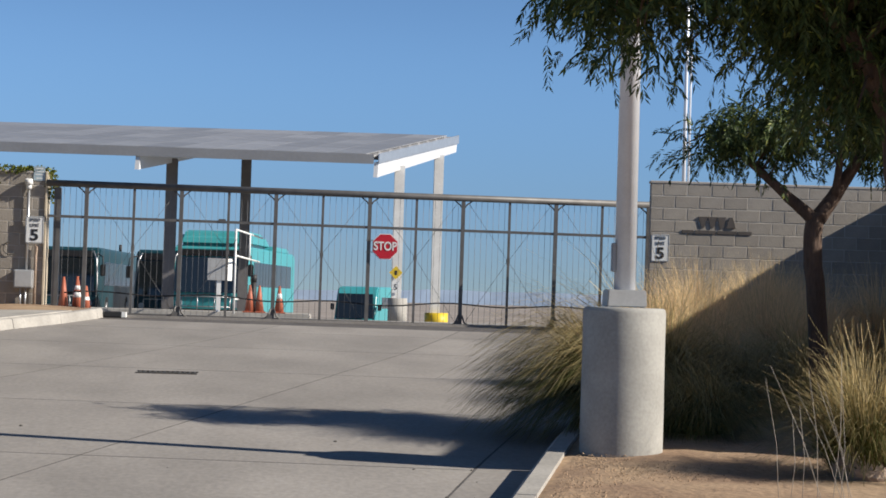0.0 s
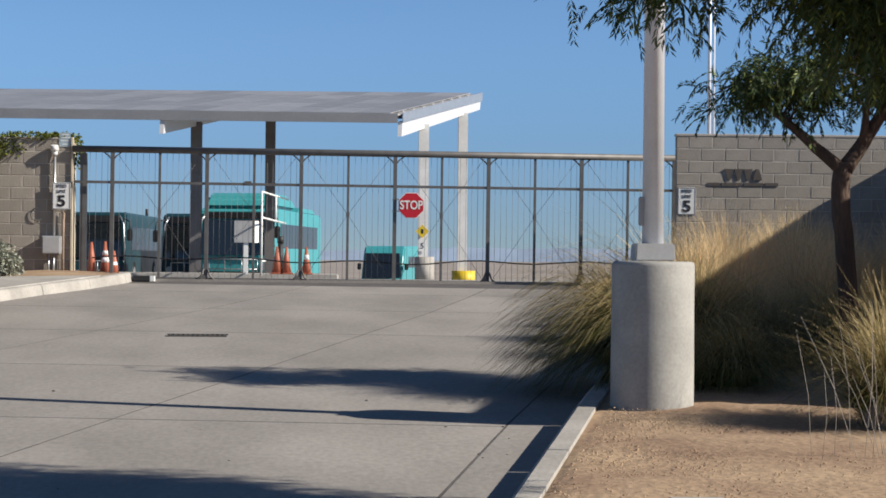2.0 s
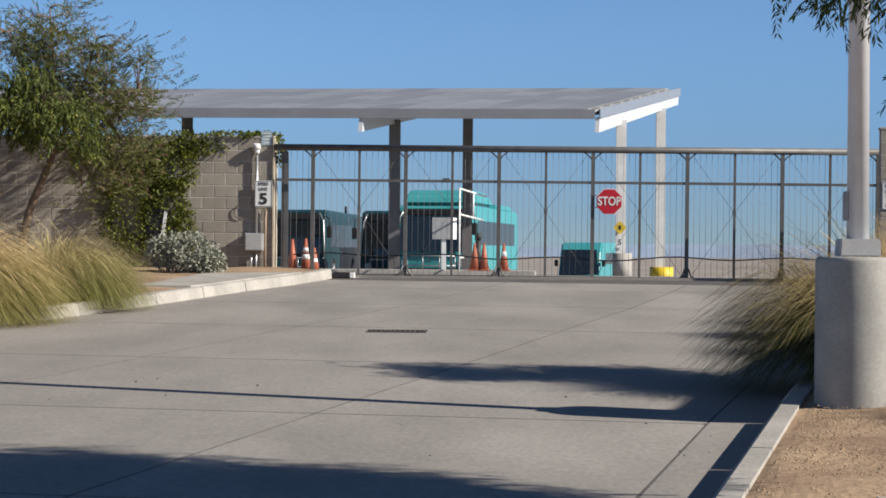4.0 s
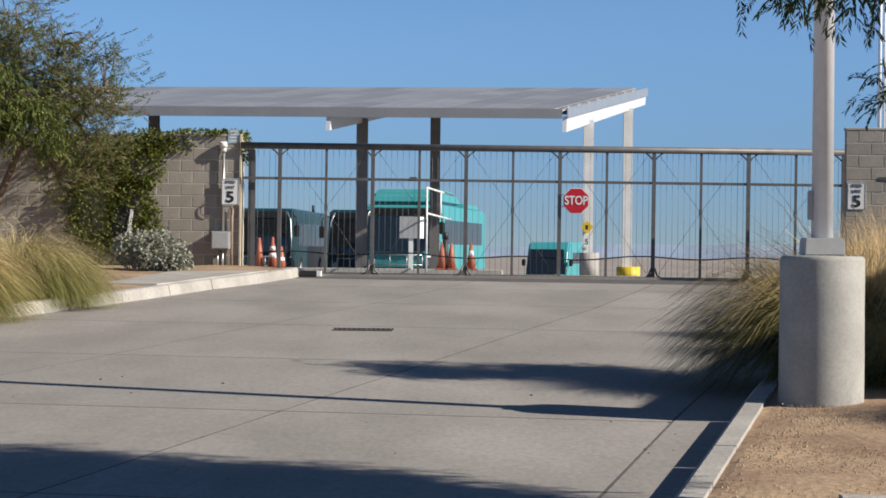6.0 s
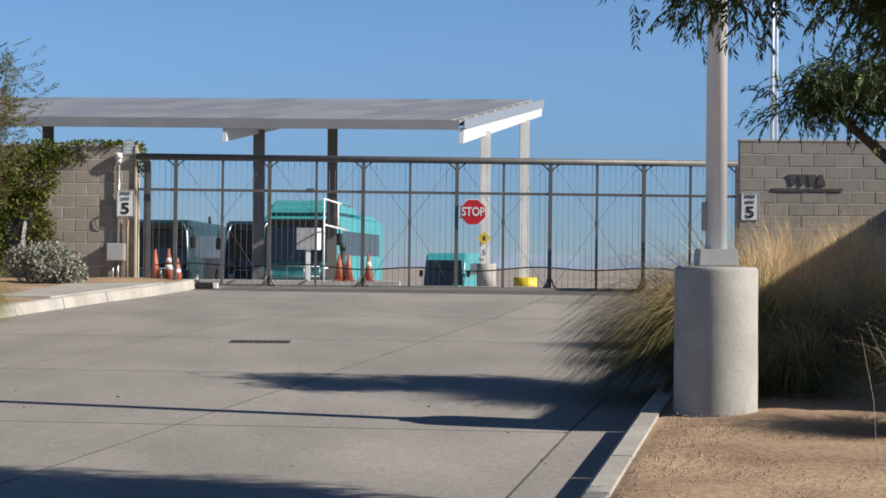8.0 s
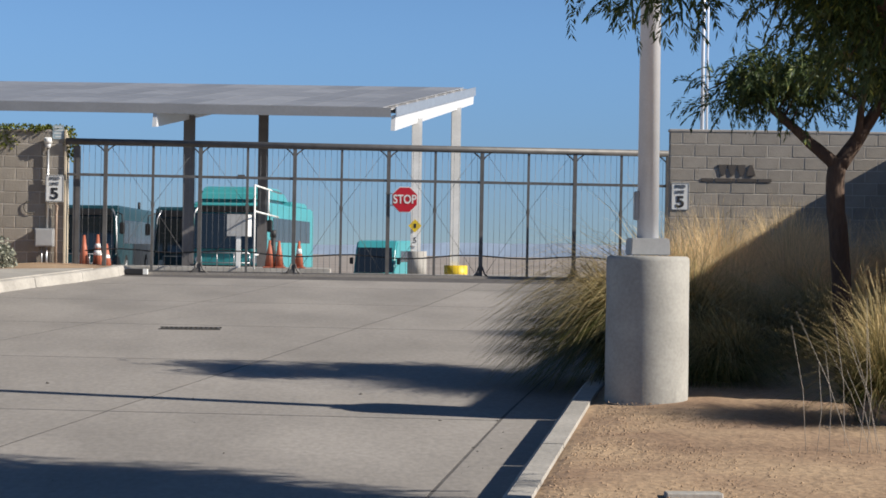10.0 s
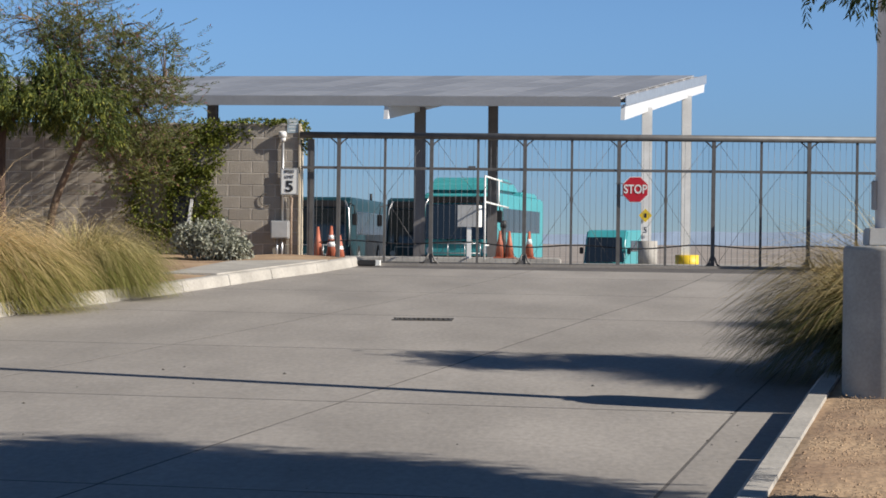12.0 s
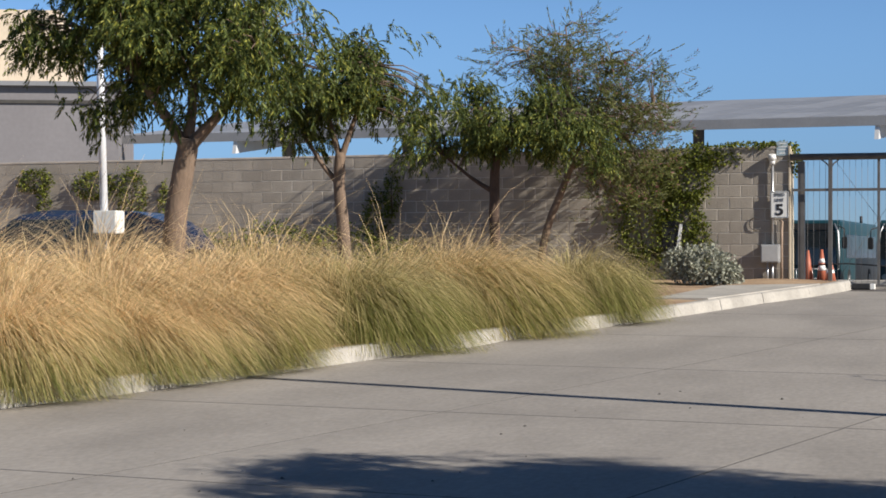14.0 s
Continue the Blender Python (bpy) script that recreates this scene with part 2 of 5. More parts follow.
def tube(bm, pts, radii, n=8):
    """A bent, tapering limb along pts."""
    pts = [Vector(p) for p in pts]
    last = None
    for i, (p, r) in enumerate(zip(pts, radii)):
        d = (pts[min(i + 1, len(pts) - 1)] - pts[max(i - 1, 0)]).normalized()
        q = d.to_track_quat("Z", "Y").to_matrix() if not last else was.rotation_difference(d).to_matrix() @ q
        was = d
        ring = [bm.verts.new(p + q @ Vector((r * math.cos(k * math.tau / n), r * math.sin(k * math.tau / n), 0))) for k in range(n)]
        if last:
            for k in range(n):
                f = bm.faces.new((last[k], last[(k + 1) % n], ring[(k + 1) % n], ring[k]))
                f.smooth = True
        else:
            bm.faces.new(ring[::-1])
        last = ring
    bm.faces.new(last)


def prism(bm, outline, axis, d0, d1):
    """A closed outline of 2D points pushed along an axis ('x': points are y, z; 'y': x, z; 'z': x, y)."""
    def at(p, d):
        return {"x": (d, p[0], p[1]), "y": (p[0], d, p[1]), "z": (p[0], p[1], d)}[axis]
    a = [bm.verts.new(at(p, d0)) for p in outline]
    b = [bm.verts.new(at(p, d1)) for p in outline]
    bm.faces.new(a)
    bm.faces.new(b[::-1])
    for k in range(len(a)):
        bm.faces.new((a[k], b[k], b[(k + 1) % len(a)], a[(k + 1) % len(a)]))


def bevel(bm, w, seg=2):
    bmesh.ops.bevel(bm, geom=bm.edges[:], offset=w, segments=seg, affect="EDGES", clamp_overlap=True)


def part(name, bm, material, parent=None, label=""):
    """Links a bmesh as one mesh object, under a thing or a part."""
    bmesh.ops.recalc_face_normals(bm, faces=bm.faces[:])
    me = bpy.data.meshes.new(name)
    bm.to_mesh(me)
    bm.free()
    me.materials.append(material)
    ob = new(name, me)
    ob.parent = parent
    return tagged(ob, label)


def raw(name, verts, faces, material, parent=None, label=""):
    me = bpy.data.meshes.new(name)
    me.from_pydata(verts, [], faces)
    me.materials.append(material)
    ob = new(name, me)
    ob.parent = parent
    return tagged(ob, label)


def thing(name, m, label, category, group="", kind=""):
    """The empty at the base of a thing with parts."""
    ob = new(name)
    ob.empty_display_size = 0.2
    ob.matrix_basis = m
    return tagged(ob, label, category, group, kind)


def words(name, body, size, m, material, parent, label="", width=1.0, bold=0.0, gap=1.0):
    """Lettering with a little depth, turned into a mesh; m is its pose in the parent's space, letters in its xy plane."""
    cu = bpy.data.curves.new(name, "FONT")
    cu.space_character = gap
    cu.body, cu.size, cu.align_x, cu.align_y, cu.extrude, cu.offset = body, size, "CENTER", "CENTER", 0.002, bold
    tmp = bpy.data.objects.new(name, cu)
    scene.collection.objects.link(tmp)
    me = bpy.data.meshes.new_from_object(tmp.evaluated_get(bpy.context.evaluated_depsgraph_get()))
    bpy.data.objects.remove(tmp)
    me.materials.clear()
    me.materials.append(material)
    ob = new(name, me)
    ob.parent = parent
    ob.matrix_basis = m @ Matrix.Diagonal((width, 1, 1, 1))
    return tagged(ob, label)


# ---- ground ----
SLOPE, GATE_Y = 0.0415, 32.0


def ground_z(y):
    """Height of the ground: the drive climbs to the gate, the yard behind falls away to the plain."""
    stops = ((-60, 0), (0, 0), (GATE_Y, SLOPE * GATE_Y), (45, 1.25), (54, 1.10), (70, 0.60), (105, -0.60), (300, -3.0), (5000, -10))
    for (a, za), (b, zb) in zip(stops, stops[1:]):
        if y <= b:
            return za + (zb - za) * (y - a) / (b - a)
    return stops[-1][1]


ys = [-60, -20, 0, 8, 16, 24, 32, 38, 45, 54, 62, 70, 80, 90, 105, 150, 300, 700, 1500, 3000, 4900]
xs = [-2500, -600, -120, -40, -15, 0, 15, 40, 120, 600, 2500]
gv = [(x, y, ground_z(y) - 0.05) for y in ys for x in xs]
gf = [(j * len(xs) + i, j * len(xs) + i + 1, (j + 1) * len(xs) + i + 1, (j + 1) * len(xs) + i) for j in range(len(ys) - 1) for i in range(len(xs) - 1)]
tagged(raw("ground", gv, gf, M["desert"]), "pale brown desert plain reaching to the horizon", "ground", kind="structure")
yv = [(x, y, ground_z(y) - 0.02) for y in (32.35, 38, 45, 54, 62, 70, 80, 90, 105) for x in (-60, 40)]
yf = [(2 * k, 2 * k + 1, 2 * k + 3, 2 * k + 2) for k in range(8)]
tagged(raw("pavement", yv, yf, M["yard"]), "grey paved bus yard behind the gate", "pavement", kind="structure")

# kerb lines in plan, from near to far
KERB_R = [(-0.78, 2.0), (0.70, 9.2), (1.56, 13.5), (1.77, 14.5), (2.98, 20.0), (4.5, 26.5), (5.2, 30.7)]
KERB_L = [(-11.2, 6.0), (-8.72, 13.5), (-8.14, 15.0), (-7.75, 16.3), (-7.44, 17.55), (-7.12, 18.6), (-6.62, 20.1), (-6.44, 21.2), (-5.87, 23.0), (-5.34, 25.0), (-4.63, 28.0), (-4.17, 29.6), (-3.82, 31.3), (-3.78, 31.7)]


def kerb(name, line, side, label):
    """A run of cast kerb stones with joints; side +1: the bed lies to the right."""
    top = thing(name, Matrix(), label, "kerb", kind="structure")
    for (xa, ya), (xb, yb) in zip(line, line[1:]):
        n = max(1, round(math.hypot(xb - xa, yb - ya) / 1.9))
        for k in range(n):
            f0, f1 = k / n, (k + 1) / n - 0.006
            a = Vector((xa + (xb - xa) * f0, ya + (yb - ya) * f0, 0))
            b = Vector((xa + (xb - xa) * f1, ya + (yb - ya) * f1, 0))
            w = Vector((0, 0, 1)).cross((b - a).normalized()) * -side
            bm = B()
            ring = []
            for p in (a, b):
                g = ground_z(p.y)
                prof = ((-0.02, -0.06), (0.0, 0.02), (0.025, 0.14), (0.05, 0.155), (0.175, 0.155), (0.18, -0.06))
                ring.append([bm.verts.new(p + w * o + Vector((0, 0, g + h))) for o, h in prof])
            m_ = len(ring[0])
            for i in range(m_):
                bm.faces.new((ring[0][i], ring[0][(i + 1) % m_], ring[1][(i + 1) % m_], ring[1][i]))
            bm.faces.new(ring[0])
            bm.faces.new(ring[1][::-1])
            part("kerb_stone", bm, M["kerb"], top)
    return top


kerb("kerb_right", KERB_R, 1, "pale cast concrete kerb along the planted bed")
kerb("kerb_left", KERB_L, -1, "pale cast concrete kerb below the grasses")


def interp(line, y):
    for (xa, ya), (xb, yb) in zip(line, line[1:]):
        if y <= yb:
            return xa + (xb - xa) * (y - ya) / (yb - ya)
    return line[-1][0]


def bed(name, line, side, far_x, y1, label):
    """Planted ground behind a kerb, a little uneven."""
    rows_, cols = 60, 40
    y0 = line[0][1]
    vs = []
    for j in range(rows_ + 1):
        y = y0 + (y1 - y0) * j / rows_
        xa = interp(line, y) + side * 0.175
        for i in range(cols + 1):
            x = xa + (far_x - xa) * (i / cols) ** 1.8
            edge = min(1.0, i / 3)
            vs.append((x, y, ground_z(y) + 0.125 + edge * (0.03 + 0.05 * noise.noise((x * 0.9, y * 0.9, 3)) + 0.025 * noise.noise((x * 3.5, y * 3.5, 7)))))
    c = cols + 1
    fs = [(j * c + i, j * c + i + 1, (j + 1) * c + i + 1, (j + 1) * c + i) for j in range(rows_) for i in range(cols)]
    ob = raw(name, vs, fs, M["dirt"])
    ob.data.shade_smooth()
    return tagged(ob, label, "ground", kind="structure")


bed("bed_right", KERB_R, 1, 18.0, 30.9, "bare reddish-brown dirt of the planted bed")
bed("bed_left", KERB_L, -1, -45.0, 32.1, "bare brown dirt below the grasses and trees")

bm = B()
q = [bm.verts.new((x, y, ground_z(y) + 0.172)) for x, y in ((-5.95, 26.4), (-5.16, 26.4), (-4.13, 30.4), (-5.6, 29.8))]
bm.faces.new(q)
r_ = bmesh.ops.extrude_face_region(bm, geom=bm.faces[:])
bmesh.ops.translate(bm, vec=(0, 0, -0.08), verts=[v for v in r_["geom"] if isinstance(v, bmesh.types.BMVert)])
tagged(part("footpath", bm, M["kerb"]), "short pale concrete footpath behind the kerb", "pavement", kind="structure")

# the drive: concrete slabs between the kerbs, laid along its own direction
drive = thing("road", Matrix(), "grey concrete drive in large slabs rising to the gate", "road", kind="structure")
GUT = 0.48


def slab(y0, y1, fa, fb, sink=0.0):
    """One slab between two ways across the drive (0 left gutter joint, 1 right gutter joint) from y0 to y1."""
    bm = B()
    def at(f, y):
        yy = y
        for _ in range(6):
            l, r = interp(KERB_L, yy), interp(KERB_R, yy) - GUT
            x = l + (r - l) * f
            yy = y - 0.11 * (x + 3.5)
        return x, yy
    g, gy_ = 0.011, 0.014
    q = []
    for f, y in ((fa, y0), (fb, y0), (fb, y1), (fa, y1)):
        x, yy = at(f, y)
        q.append([x + (g if f == fa else -g), yy + (gy_ if y == y0 else -gy_)])
    a = [bm.verts.new((x, y, SLOPE * min(y, 33) + 0.0 - sink)) for x, y in q]
    b = [bm.verts.new((x, y, SLOPE * min(y, 33) - 0.04)) for x, y in q]
    bm.faces.new(a)
    for k in range(4):
        bm.faces.new((a[k], b[k], b[(k + 1) % 4], a[(k + 1) % 4]))
    part("slab", bm, M["concrete"], drive)


slab_ys = [2.9, 6.6, 10.3, 14.05, 17.9, 21.8, 25.6, 29.2, 31.2]
for ya, yb in zip(slab_ys, slab_ys[1:]):
    for fa, fb in ((0, 0.36), (0.36, 0.70), (0.70, 1.0)):
        slab(ya, yb, fa, fb)
bm = B()
gy = [2.0 + 1.0 * k for k in range(29)]
ring = [[bm.verts.new((interp(KERB_R, y) - GUT + 0.012 + o, y, SLOPE * y + h)) for o, h in ((0, 0.0), (GUT, 0.014))] for y in gy]
for r0, r1 in zip(ring, ring[1:]):
    bm.faces.new((r0[0], r0[1], r1[1], r1[0]))
part("gutter", bm, M["concrete"], drive, "paler concrete gutter strip")
bm = B()
ring = [[bm.verts.new((x, y, SLOPE * y - 0.0012)) for x in (-10.5, 5.5)] for y in (3.2, 32.0)]
bm.faces.new((ring[0][0], ring[0][1], ring[1][1], ring[1][0]))
part("joint_filler", bm, M["joint"], drive, "dark filler in the slab joints")
bm = B()
box(bm, (0.6, 32.1, SLOPE * 32 + 0.005), (10.6, 0.5, 0.06))
part("threshold", bm, M["concrete"], drive)

# ---- walls ----
Z0 = SLOPE * GATE_Y


def block_mesh(name, length, material):
    bm = B()
    box(bm, (0, 0, 0), (length - 0.011, 0.20, 0.192))
    bevel(bm, 0.006, 1)
    me = bpy.data.meshes.new(name)
    bm.to_mesh(me)
    bm.free()
    me.materials.append(material)
    return me


BLOCK, HALF = block_mesh("block", 0.406, M["block"]), block_mesh("half_block", 0.203, M["block"])


def block_wall(name, m, length, courses, label, single=300, end=None):
    """A wall of hollow blocks in running bond from the pose m along its +x; those past the first so many are joined."""
    top = thing(name, m, label, "wall", kind="structure")
    bm = B()
    box(bm, (length / 2, 0, courses * 0.1015), (length - 0.02, 0.191, courses * 0.203 - 0.004))
    part("mortar", bm, M["mortar"], top, "grey mortar joints")
    n = math.ceil(length / 0.406)
    count, vs, fs = 0, [], []
    for i in range(n + 1):
        for c in range(courses):
            z = 0.1015 + c * 0.203
            x = 0.203 + i * 0.406 - (0.203 if c % 2 else 0)
            me = BLOCK
            if c % 2 and i == 0:
                x, me = 0.1015, HALF
            if x + 0.203 > length + 0.01:
                if x + 0.01 > length:
                    continue
                x, me = length - 0.1015, HALF
            if count < single:
                ob = new("block", me)
                ob.parent = top
                ob.location = (x, random.uniform(-0.002, 0.002), z)
            else:
                k, h = len(vs), (0.1975 if me == BLOCK else 0.0965)
                vs += [(x + sx * h, sy * 0.1, z + sz * 0.096) for sx in (-1, 1) for sy in (-1, 1) for sz in (-1, 1)]
                fs += [tuple(k + q for q in f) for f in ((0, 1, 3, 2), (4, 6, 7, 5), (0, 4, 5, 1), (2, 3, 7, 6), (1, 5, 7, 3), (0, 2, 6, 4))]
            count += 1
    if vs:
        tagged(raw("far_blocks", vs, fs, M["blockrest"], top), "grey-brown concrete blocks", kind="stuff")
    bm = B()
    box(bm, (length / 2, 0, courses * 0.203 + 0.021), (length + 0.02, 0.215, 0.042))
    bevel(bm, 0.006, 1)
    part("cap", bm, M["cap"], top)
    return top


# ---- the sliding gate ----
gate = thing("sliding_gate", pose(0, GATE_Y, Z0, 0, 0.26, 0), "long dark steel sliding gate with thin vertical wires, closed", "gate")
GX = [-4.17 + 1.59 * k for k in range(7)]
bm = B()
rod(bm, (-4.84, 0, 2.195), (5.38, 0, 2.195), 0.056, n=12)
part("top_rail", bm, M["gate"], gate)
bm = B()
box(bm, (0.28, 0, 1.64), (10.2, 0.04, 0.045))
part("middle_rail", bm, M["gate"], gate)
bm = B()
box(bm, (0.28, 0, 0.02), (10.2, 0.06, 0.06))
part("bottom_rail", bm, M["gate"], gate)
for k, x in enumerate(GX):
    bm = B()
    box(bm, (x, 0, 1.09), (0.064, 0.064, 2.16))
    part("post", bm, M["gate"], gate)
    bm = B()
    for sgn in (-1, 1):
        tube(bm, [(x, -0.01, 2.0), (x + sgn * 0.06, -0.01, 2.08), (x + sgn * 0.15, -0.01, 2.15)], [0.013] * 3, 6)
    part("top_brace", bm, M["gate"], gate)
    if k in (1, 2, 4, 5):
        bm = B()
        for sgn in (-1, 1):
            tube(bm, [(x + sgn * 0.03, -0.05, 0.2), (x + sgn * 0.07, -0.05, 0.08), (x + sgn * 0.16, -0.05, 0.01)], [0.016] * 3, 6)
        rod(bm, (x - 0.05, -0.06, 0.06), (x - 0.05, 0.06, 0.06), 0.05, n=12)
        part("roller", bm, M["gate"], gate)
for k in range(6):
    x = GX[k] + 0.795
    bm = B()
    box(bm, (x, 0, 1.09), (0.042, 0.042, 2.14))
    part("slim_post", bm, M["gate"], gate)
    bm = B()
    for xa, za, xb, zb in ((GX[k] + 0.1, 2.1, x, 1.15), (x, 1.15, GX[k + 1] - 0.1, 2.1), (x, 1.15, GX[k] + 0.1, 0.1), (x, 1.15, GX[k + 1] - 0.1, 0.1)):
        rod(bm, (xa, 0.02, za), (xb, 0.02, zb), 0.0032, n=5)
    box(bm, (x, 0.02, 1.15), (0.06, 0.02, 0.06))
    part("cross_cable", bm, M["gate"], gate)
wire_me = None
x = -4.55
while x < 5.36:
    if wire_me is None:
        bm = B()
        rod(bm, (0, 0, 0.05), (0, 0, 2.15), 0.0032, n=5)
        w = part("wire", bm, M["wire"], gate)
        wire_me = w.data
    else:
        w = new("wire", wire_me)
        w.parent = gate
    w.location = (x, 0.025, 0)
    x += 0.0994
bm = B()
pts = [(-4.5 + 0.3 * k, 0.06, 0.36 + 0.03 * math.sin(k * 0.95) + 0.02 * math.sin(k * 0.31)) for k in range(34)]
tube(bm, pts, [0.013] * len(pts), 6)
part("slack_cable", bm, M["black"], gate, "slack black cable")
bm = B()
box(bm, (-1.89, 0.0, 1.66), (0.12, 0.05, 0.06))
part("latch", bm, M["gate"], gate)
bm = B()
box(bm, (-4.66, 0.12, 1.05), (0.11, 0.11, 2.2))
tagged(part("gate_post", bm, M["gate"]), "dark square steel post catching the gate", "post").location = (0, GATE_Y, Z0)
bm = B()
box(bm, (5.47, 0.15, 1.1), (0.10, 0.10, 2.3))
tagged(part("gate_post", bm, M["galv"]), "grey square steel post guiding the gate", "post").location = (0, GATE_Y, Z0)


def sign_plate(name, w, h, label, m, material, rim=None, corner=0.02):
    top = thing(name, m, label, "sign")
    bm = B()
    prism(bm, rounded(w, h, corner), "y", 0.0, 0.004)
    part("plate", bm, material, top)
    if rim:
        bm = B()
        for sx, sz, bw, bh in ((0, h / 2 - 0.012, w - 0.024, 0.007), (0, -h / 2 + 0.012, w - 0.024, 0.007), (w / 2 - 0.012, 0, 0.007, h - 0.024), (-w / 2 + 0.012, 0, 0.007, h - 0.024)):
            box(bm, (sx, -0.002, sz), (bw, 0.003, bh))
        part("border", bm, rim, top)
    return top


def rounded(w, h, r):
    pts = []
    for cx, cz, a0 in ((w / 2 - r, h / 2 - r, 0), (-w / 2 + r, h / 2 - r, 90), (-w / 2 + r, -h / 2 + r, 180), (w / 2 - r, -h / 2 + r, 270)):
        pts += [(cx + r * math.cos(radians(a0 + d)), cz + r * math.sin(radians(a0 + d))) for d in (0, 30, 60, 90)]
    return pts


FRONT = pose(0, -0.004, 0, 90)
stop = thing("stop_sign", pose(0.885, GATE_Y - 0.084, EYE + 0.865), "red octagonal stop sign fixed to the gate", "sign")
bm = B()
prism(bm, [(0.235 * math.cos(radians(22.5 + 45 * k)), 0.235 * math.sin(radians(22.5 + 45 * k))) for k in range(8)], "y", 0.004, 0.008)
part("border", bm, M["white"], stop, "white rim")
bm = B()
prism(bm, [(0.222 * math.cos(radians(22.5 + 45 * k)), 0.222 * math.sin(radians(22.5 + 45 * k))) for k in range(8)], "y", 0.0, 0.0035)
part("plate", bm, M["red"], stop)
bm = B()
for z in (-0.1, 0.1):
    box(bm, (-0.12, 0.027, z), (0.42, 0.03, 0.012))
part("bracket", bm, M["gate"], stop)
words("lettering", "STOP", 0.205, FRONT, M["white"], stop, "white capital letters", width=0.80, bold=0.004)


def speed_sign(m, group):
    s = sign_plate("speed_limit_sign", 0.305, 0.457, "white speed limit sign with black figures on the block wall", m, M["white"], M["ink"])
    tagged(s, group=group)
    words("lettering", "SPEED", 0.078, pose(0, -0.004, 0.165, 90), M["ink"], s, width=0.85)
    words("lettering", "LIMIT", 0.078, pose(0, -0.004, 0.075, 90), M["ink"], s, width=0.85)
    words("figure", "5", 0.26, pose(0, -0.004, -0.095, 90), M["ink"], s, "large black five", width=1.15, bold=0.008)
    return s


WL_Y = 32.15
speed_sign(pose(-5.01, WL_Y - 0.185, EYE + 0.965, 0, 0, 0), "speed limit signs by the gate")
notice = sign_plate("notice", 0.19, 0.24, "small pale blue notice with worn writing", pose(-4.97, WL_Y - 0.112, EYE + 1.92), M["bluelite"])
bm = B()
for zz, ww in ((0.08, 0.12), (0.03, 0.15), (-0.02, 0.14), (-0.08, 0.10)):
    box(bm, (0, -0.002, zz), (ww, 0.002, 0.016))
part("writing", bm, M["white"], notice, "faded unreadable lines")

# lamp pipe and switch box on the wall
lamp = thing("wall_lamp", Matrix.Translation((-5.13, WL_Y - 0.1, Z0)), "white wall lamp on a grey conduit", "lamp")
bm = B()
rod(bm, (0, -0.05, 0.74), (0, -0.05, 2.12), 0.022)
part("conduit", bm, M["galv"], lamp)
bm = B()
rod(bm, (0, -0.07, 2.10), (0, -0.07, 2.18), 0.045, 0.055, 12)
rod(bm, (0, -0.07, 2.18), (0, -0.09, 2.27), 0.07, 0.06, 12)
rod(bm, (0, -0.06, 2.22), (0, 0.0, 2.22), 0.03, n=8)
part("lamp_head", bm, M["white"], lamp)
swb = thing("junction_box", Matrix.Translation((-5.16, WL_Y - 0.1, Z0)), "grey steel junction box on the block wall", "box")
bm = B()
box(bm, (0, -0.08, 0.59), (0.32, 0.15, 0.31))
bevel(bm, 0.012)
part("body", bm, M["grey"], swb)
bm = B()
box(bm, (0, -0.16, 0.59), (0.28, 0.012, 0.27))
bevel(bm, 0.004, 1)
part("door", bm, M["grey"], swb)
for dx in (-0.055, 0.03):
    bm = B()
    rod(bm, (dx, -0.07, 0.02), (dx, -0.07, 0.45), 0.018)
    part("conduit", bm, M["galv"], swb)
bm = B()
tube(bm, [(0.19, -0.04, 0.0), (0.19, -0.04, 0.98), (0.20, -0.04, 1.12), (0.17, -0.05, 1.16)], [0.024] * 4, 10)
tagged(part("standpipe", bm, M["rock"]), "rust-brown standpipe on the wall end", "pipe").location = (-5.17, WL_Y - 0.11, Z0)
bm = B()
tube(bm, [(-0.12 + 0.11 * math.cos(a * 0.5), -0.02, 1.10 + 0.11 * math.sin(a * 0.5)) for a in range(3, 12)], [0.008] * 9, 6)
tagged(part("hose_loop", bm, M["iron"]), "thin dark cable loop on the block wall", "cable").location = (-5.30, WL_Y - 0.105, Z0)

# ---- right wall lettering and sign ----
WR = pose(5.25, 31.1, Z0 + 0.05, 0, 0, -2)
rsign = speed_sign(WR @ pose(0.175, -0.112, 1.36), "speed limit signs by the gate")
logo = thing("wall_lettering", WR @ pose(1.11, -0.107, 1.81), "dark raised shapes above a smaller line on the block wall", "lettering")
for k, (lo, hi) in enumerate(((0.045, 0.15), (0.045, 0.15), (0.06, 0.14), (0.15, 0.05))):
    bm = B()
    x_ = -0.235 + 0.157 * k
    prism(bm, [(x_ - lo / 2, -0.09), (x_ + lo / 2, -0.09), (x_ + hi / 2, 0.09), (x_ - hi / 2, 0.09)], "y", -0.012, 0.008)
    part("plain_shape", bm, M["letter"], logo)
for xa, xb in ((-0.58, -0.39), (-0.36, -0.02), (0.01, 0.33), (0.36, 0.58)):
    bm = B()
    box(bm, ((xa + xb) / 2, 0, -0.165), (xb - xa, 0.014, 0.055))
    part("small_bar", bm, M["letter"], logo)

# ---- light pole on its concrete foot ----
PX, PY = 2.166, 13.65
PZ = SLOPE * PY + 0.13
foot = thing("pole_foot", Matrix.Translation((PX, PY, PZ)), "round cast concrete pole foot standing in the dirt", "foundation")
bm = B()
n = 48
prof = ((0.302, -0.05), (0.303, 0.3), (0.300, 0.7), (0.302, 1.03), (0.297, 1.052), (0.283, 1.066), (0.0, 1.07))
rings = []
for r, z in prof[:-1]:
    rings.append([bm.verts.new((r * math.cos(k * math.tau / n), r * math.sin(k * math.tau / n), z)) for k in range(n)])
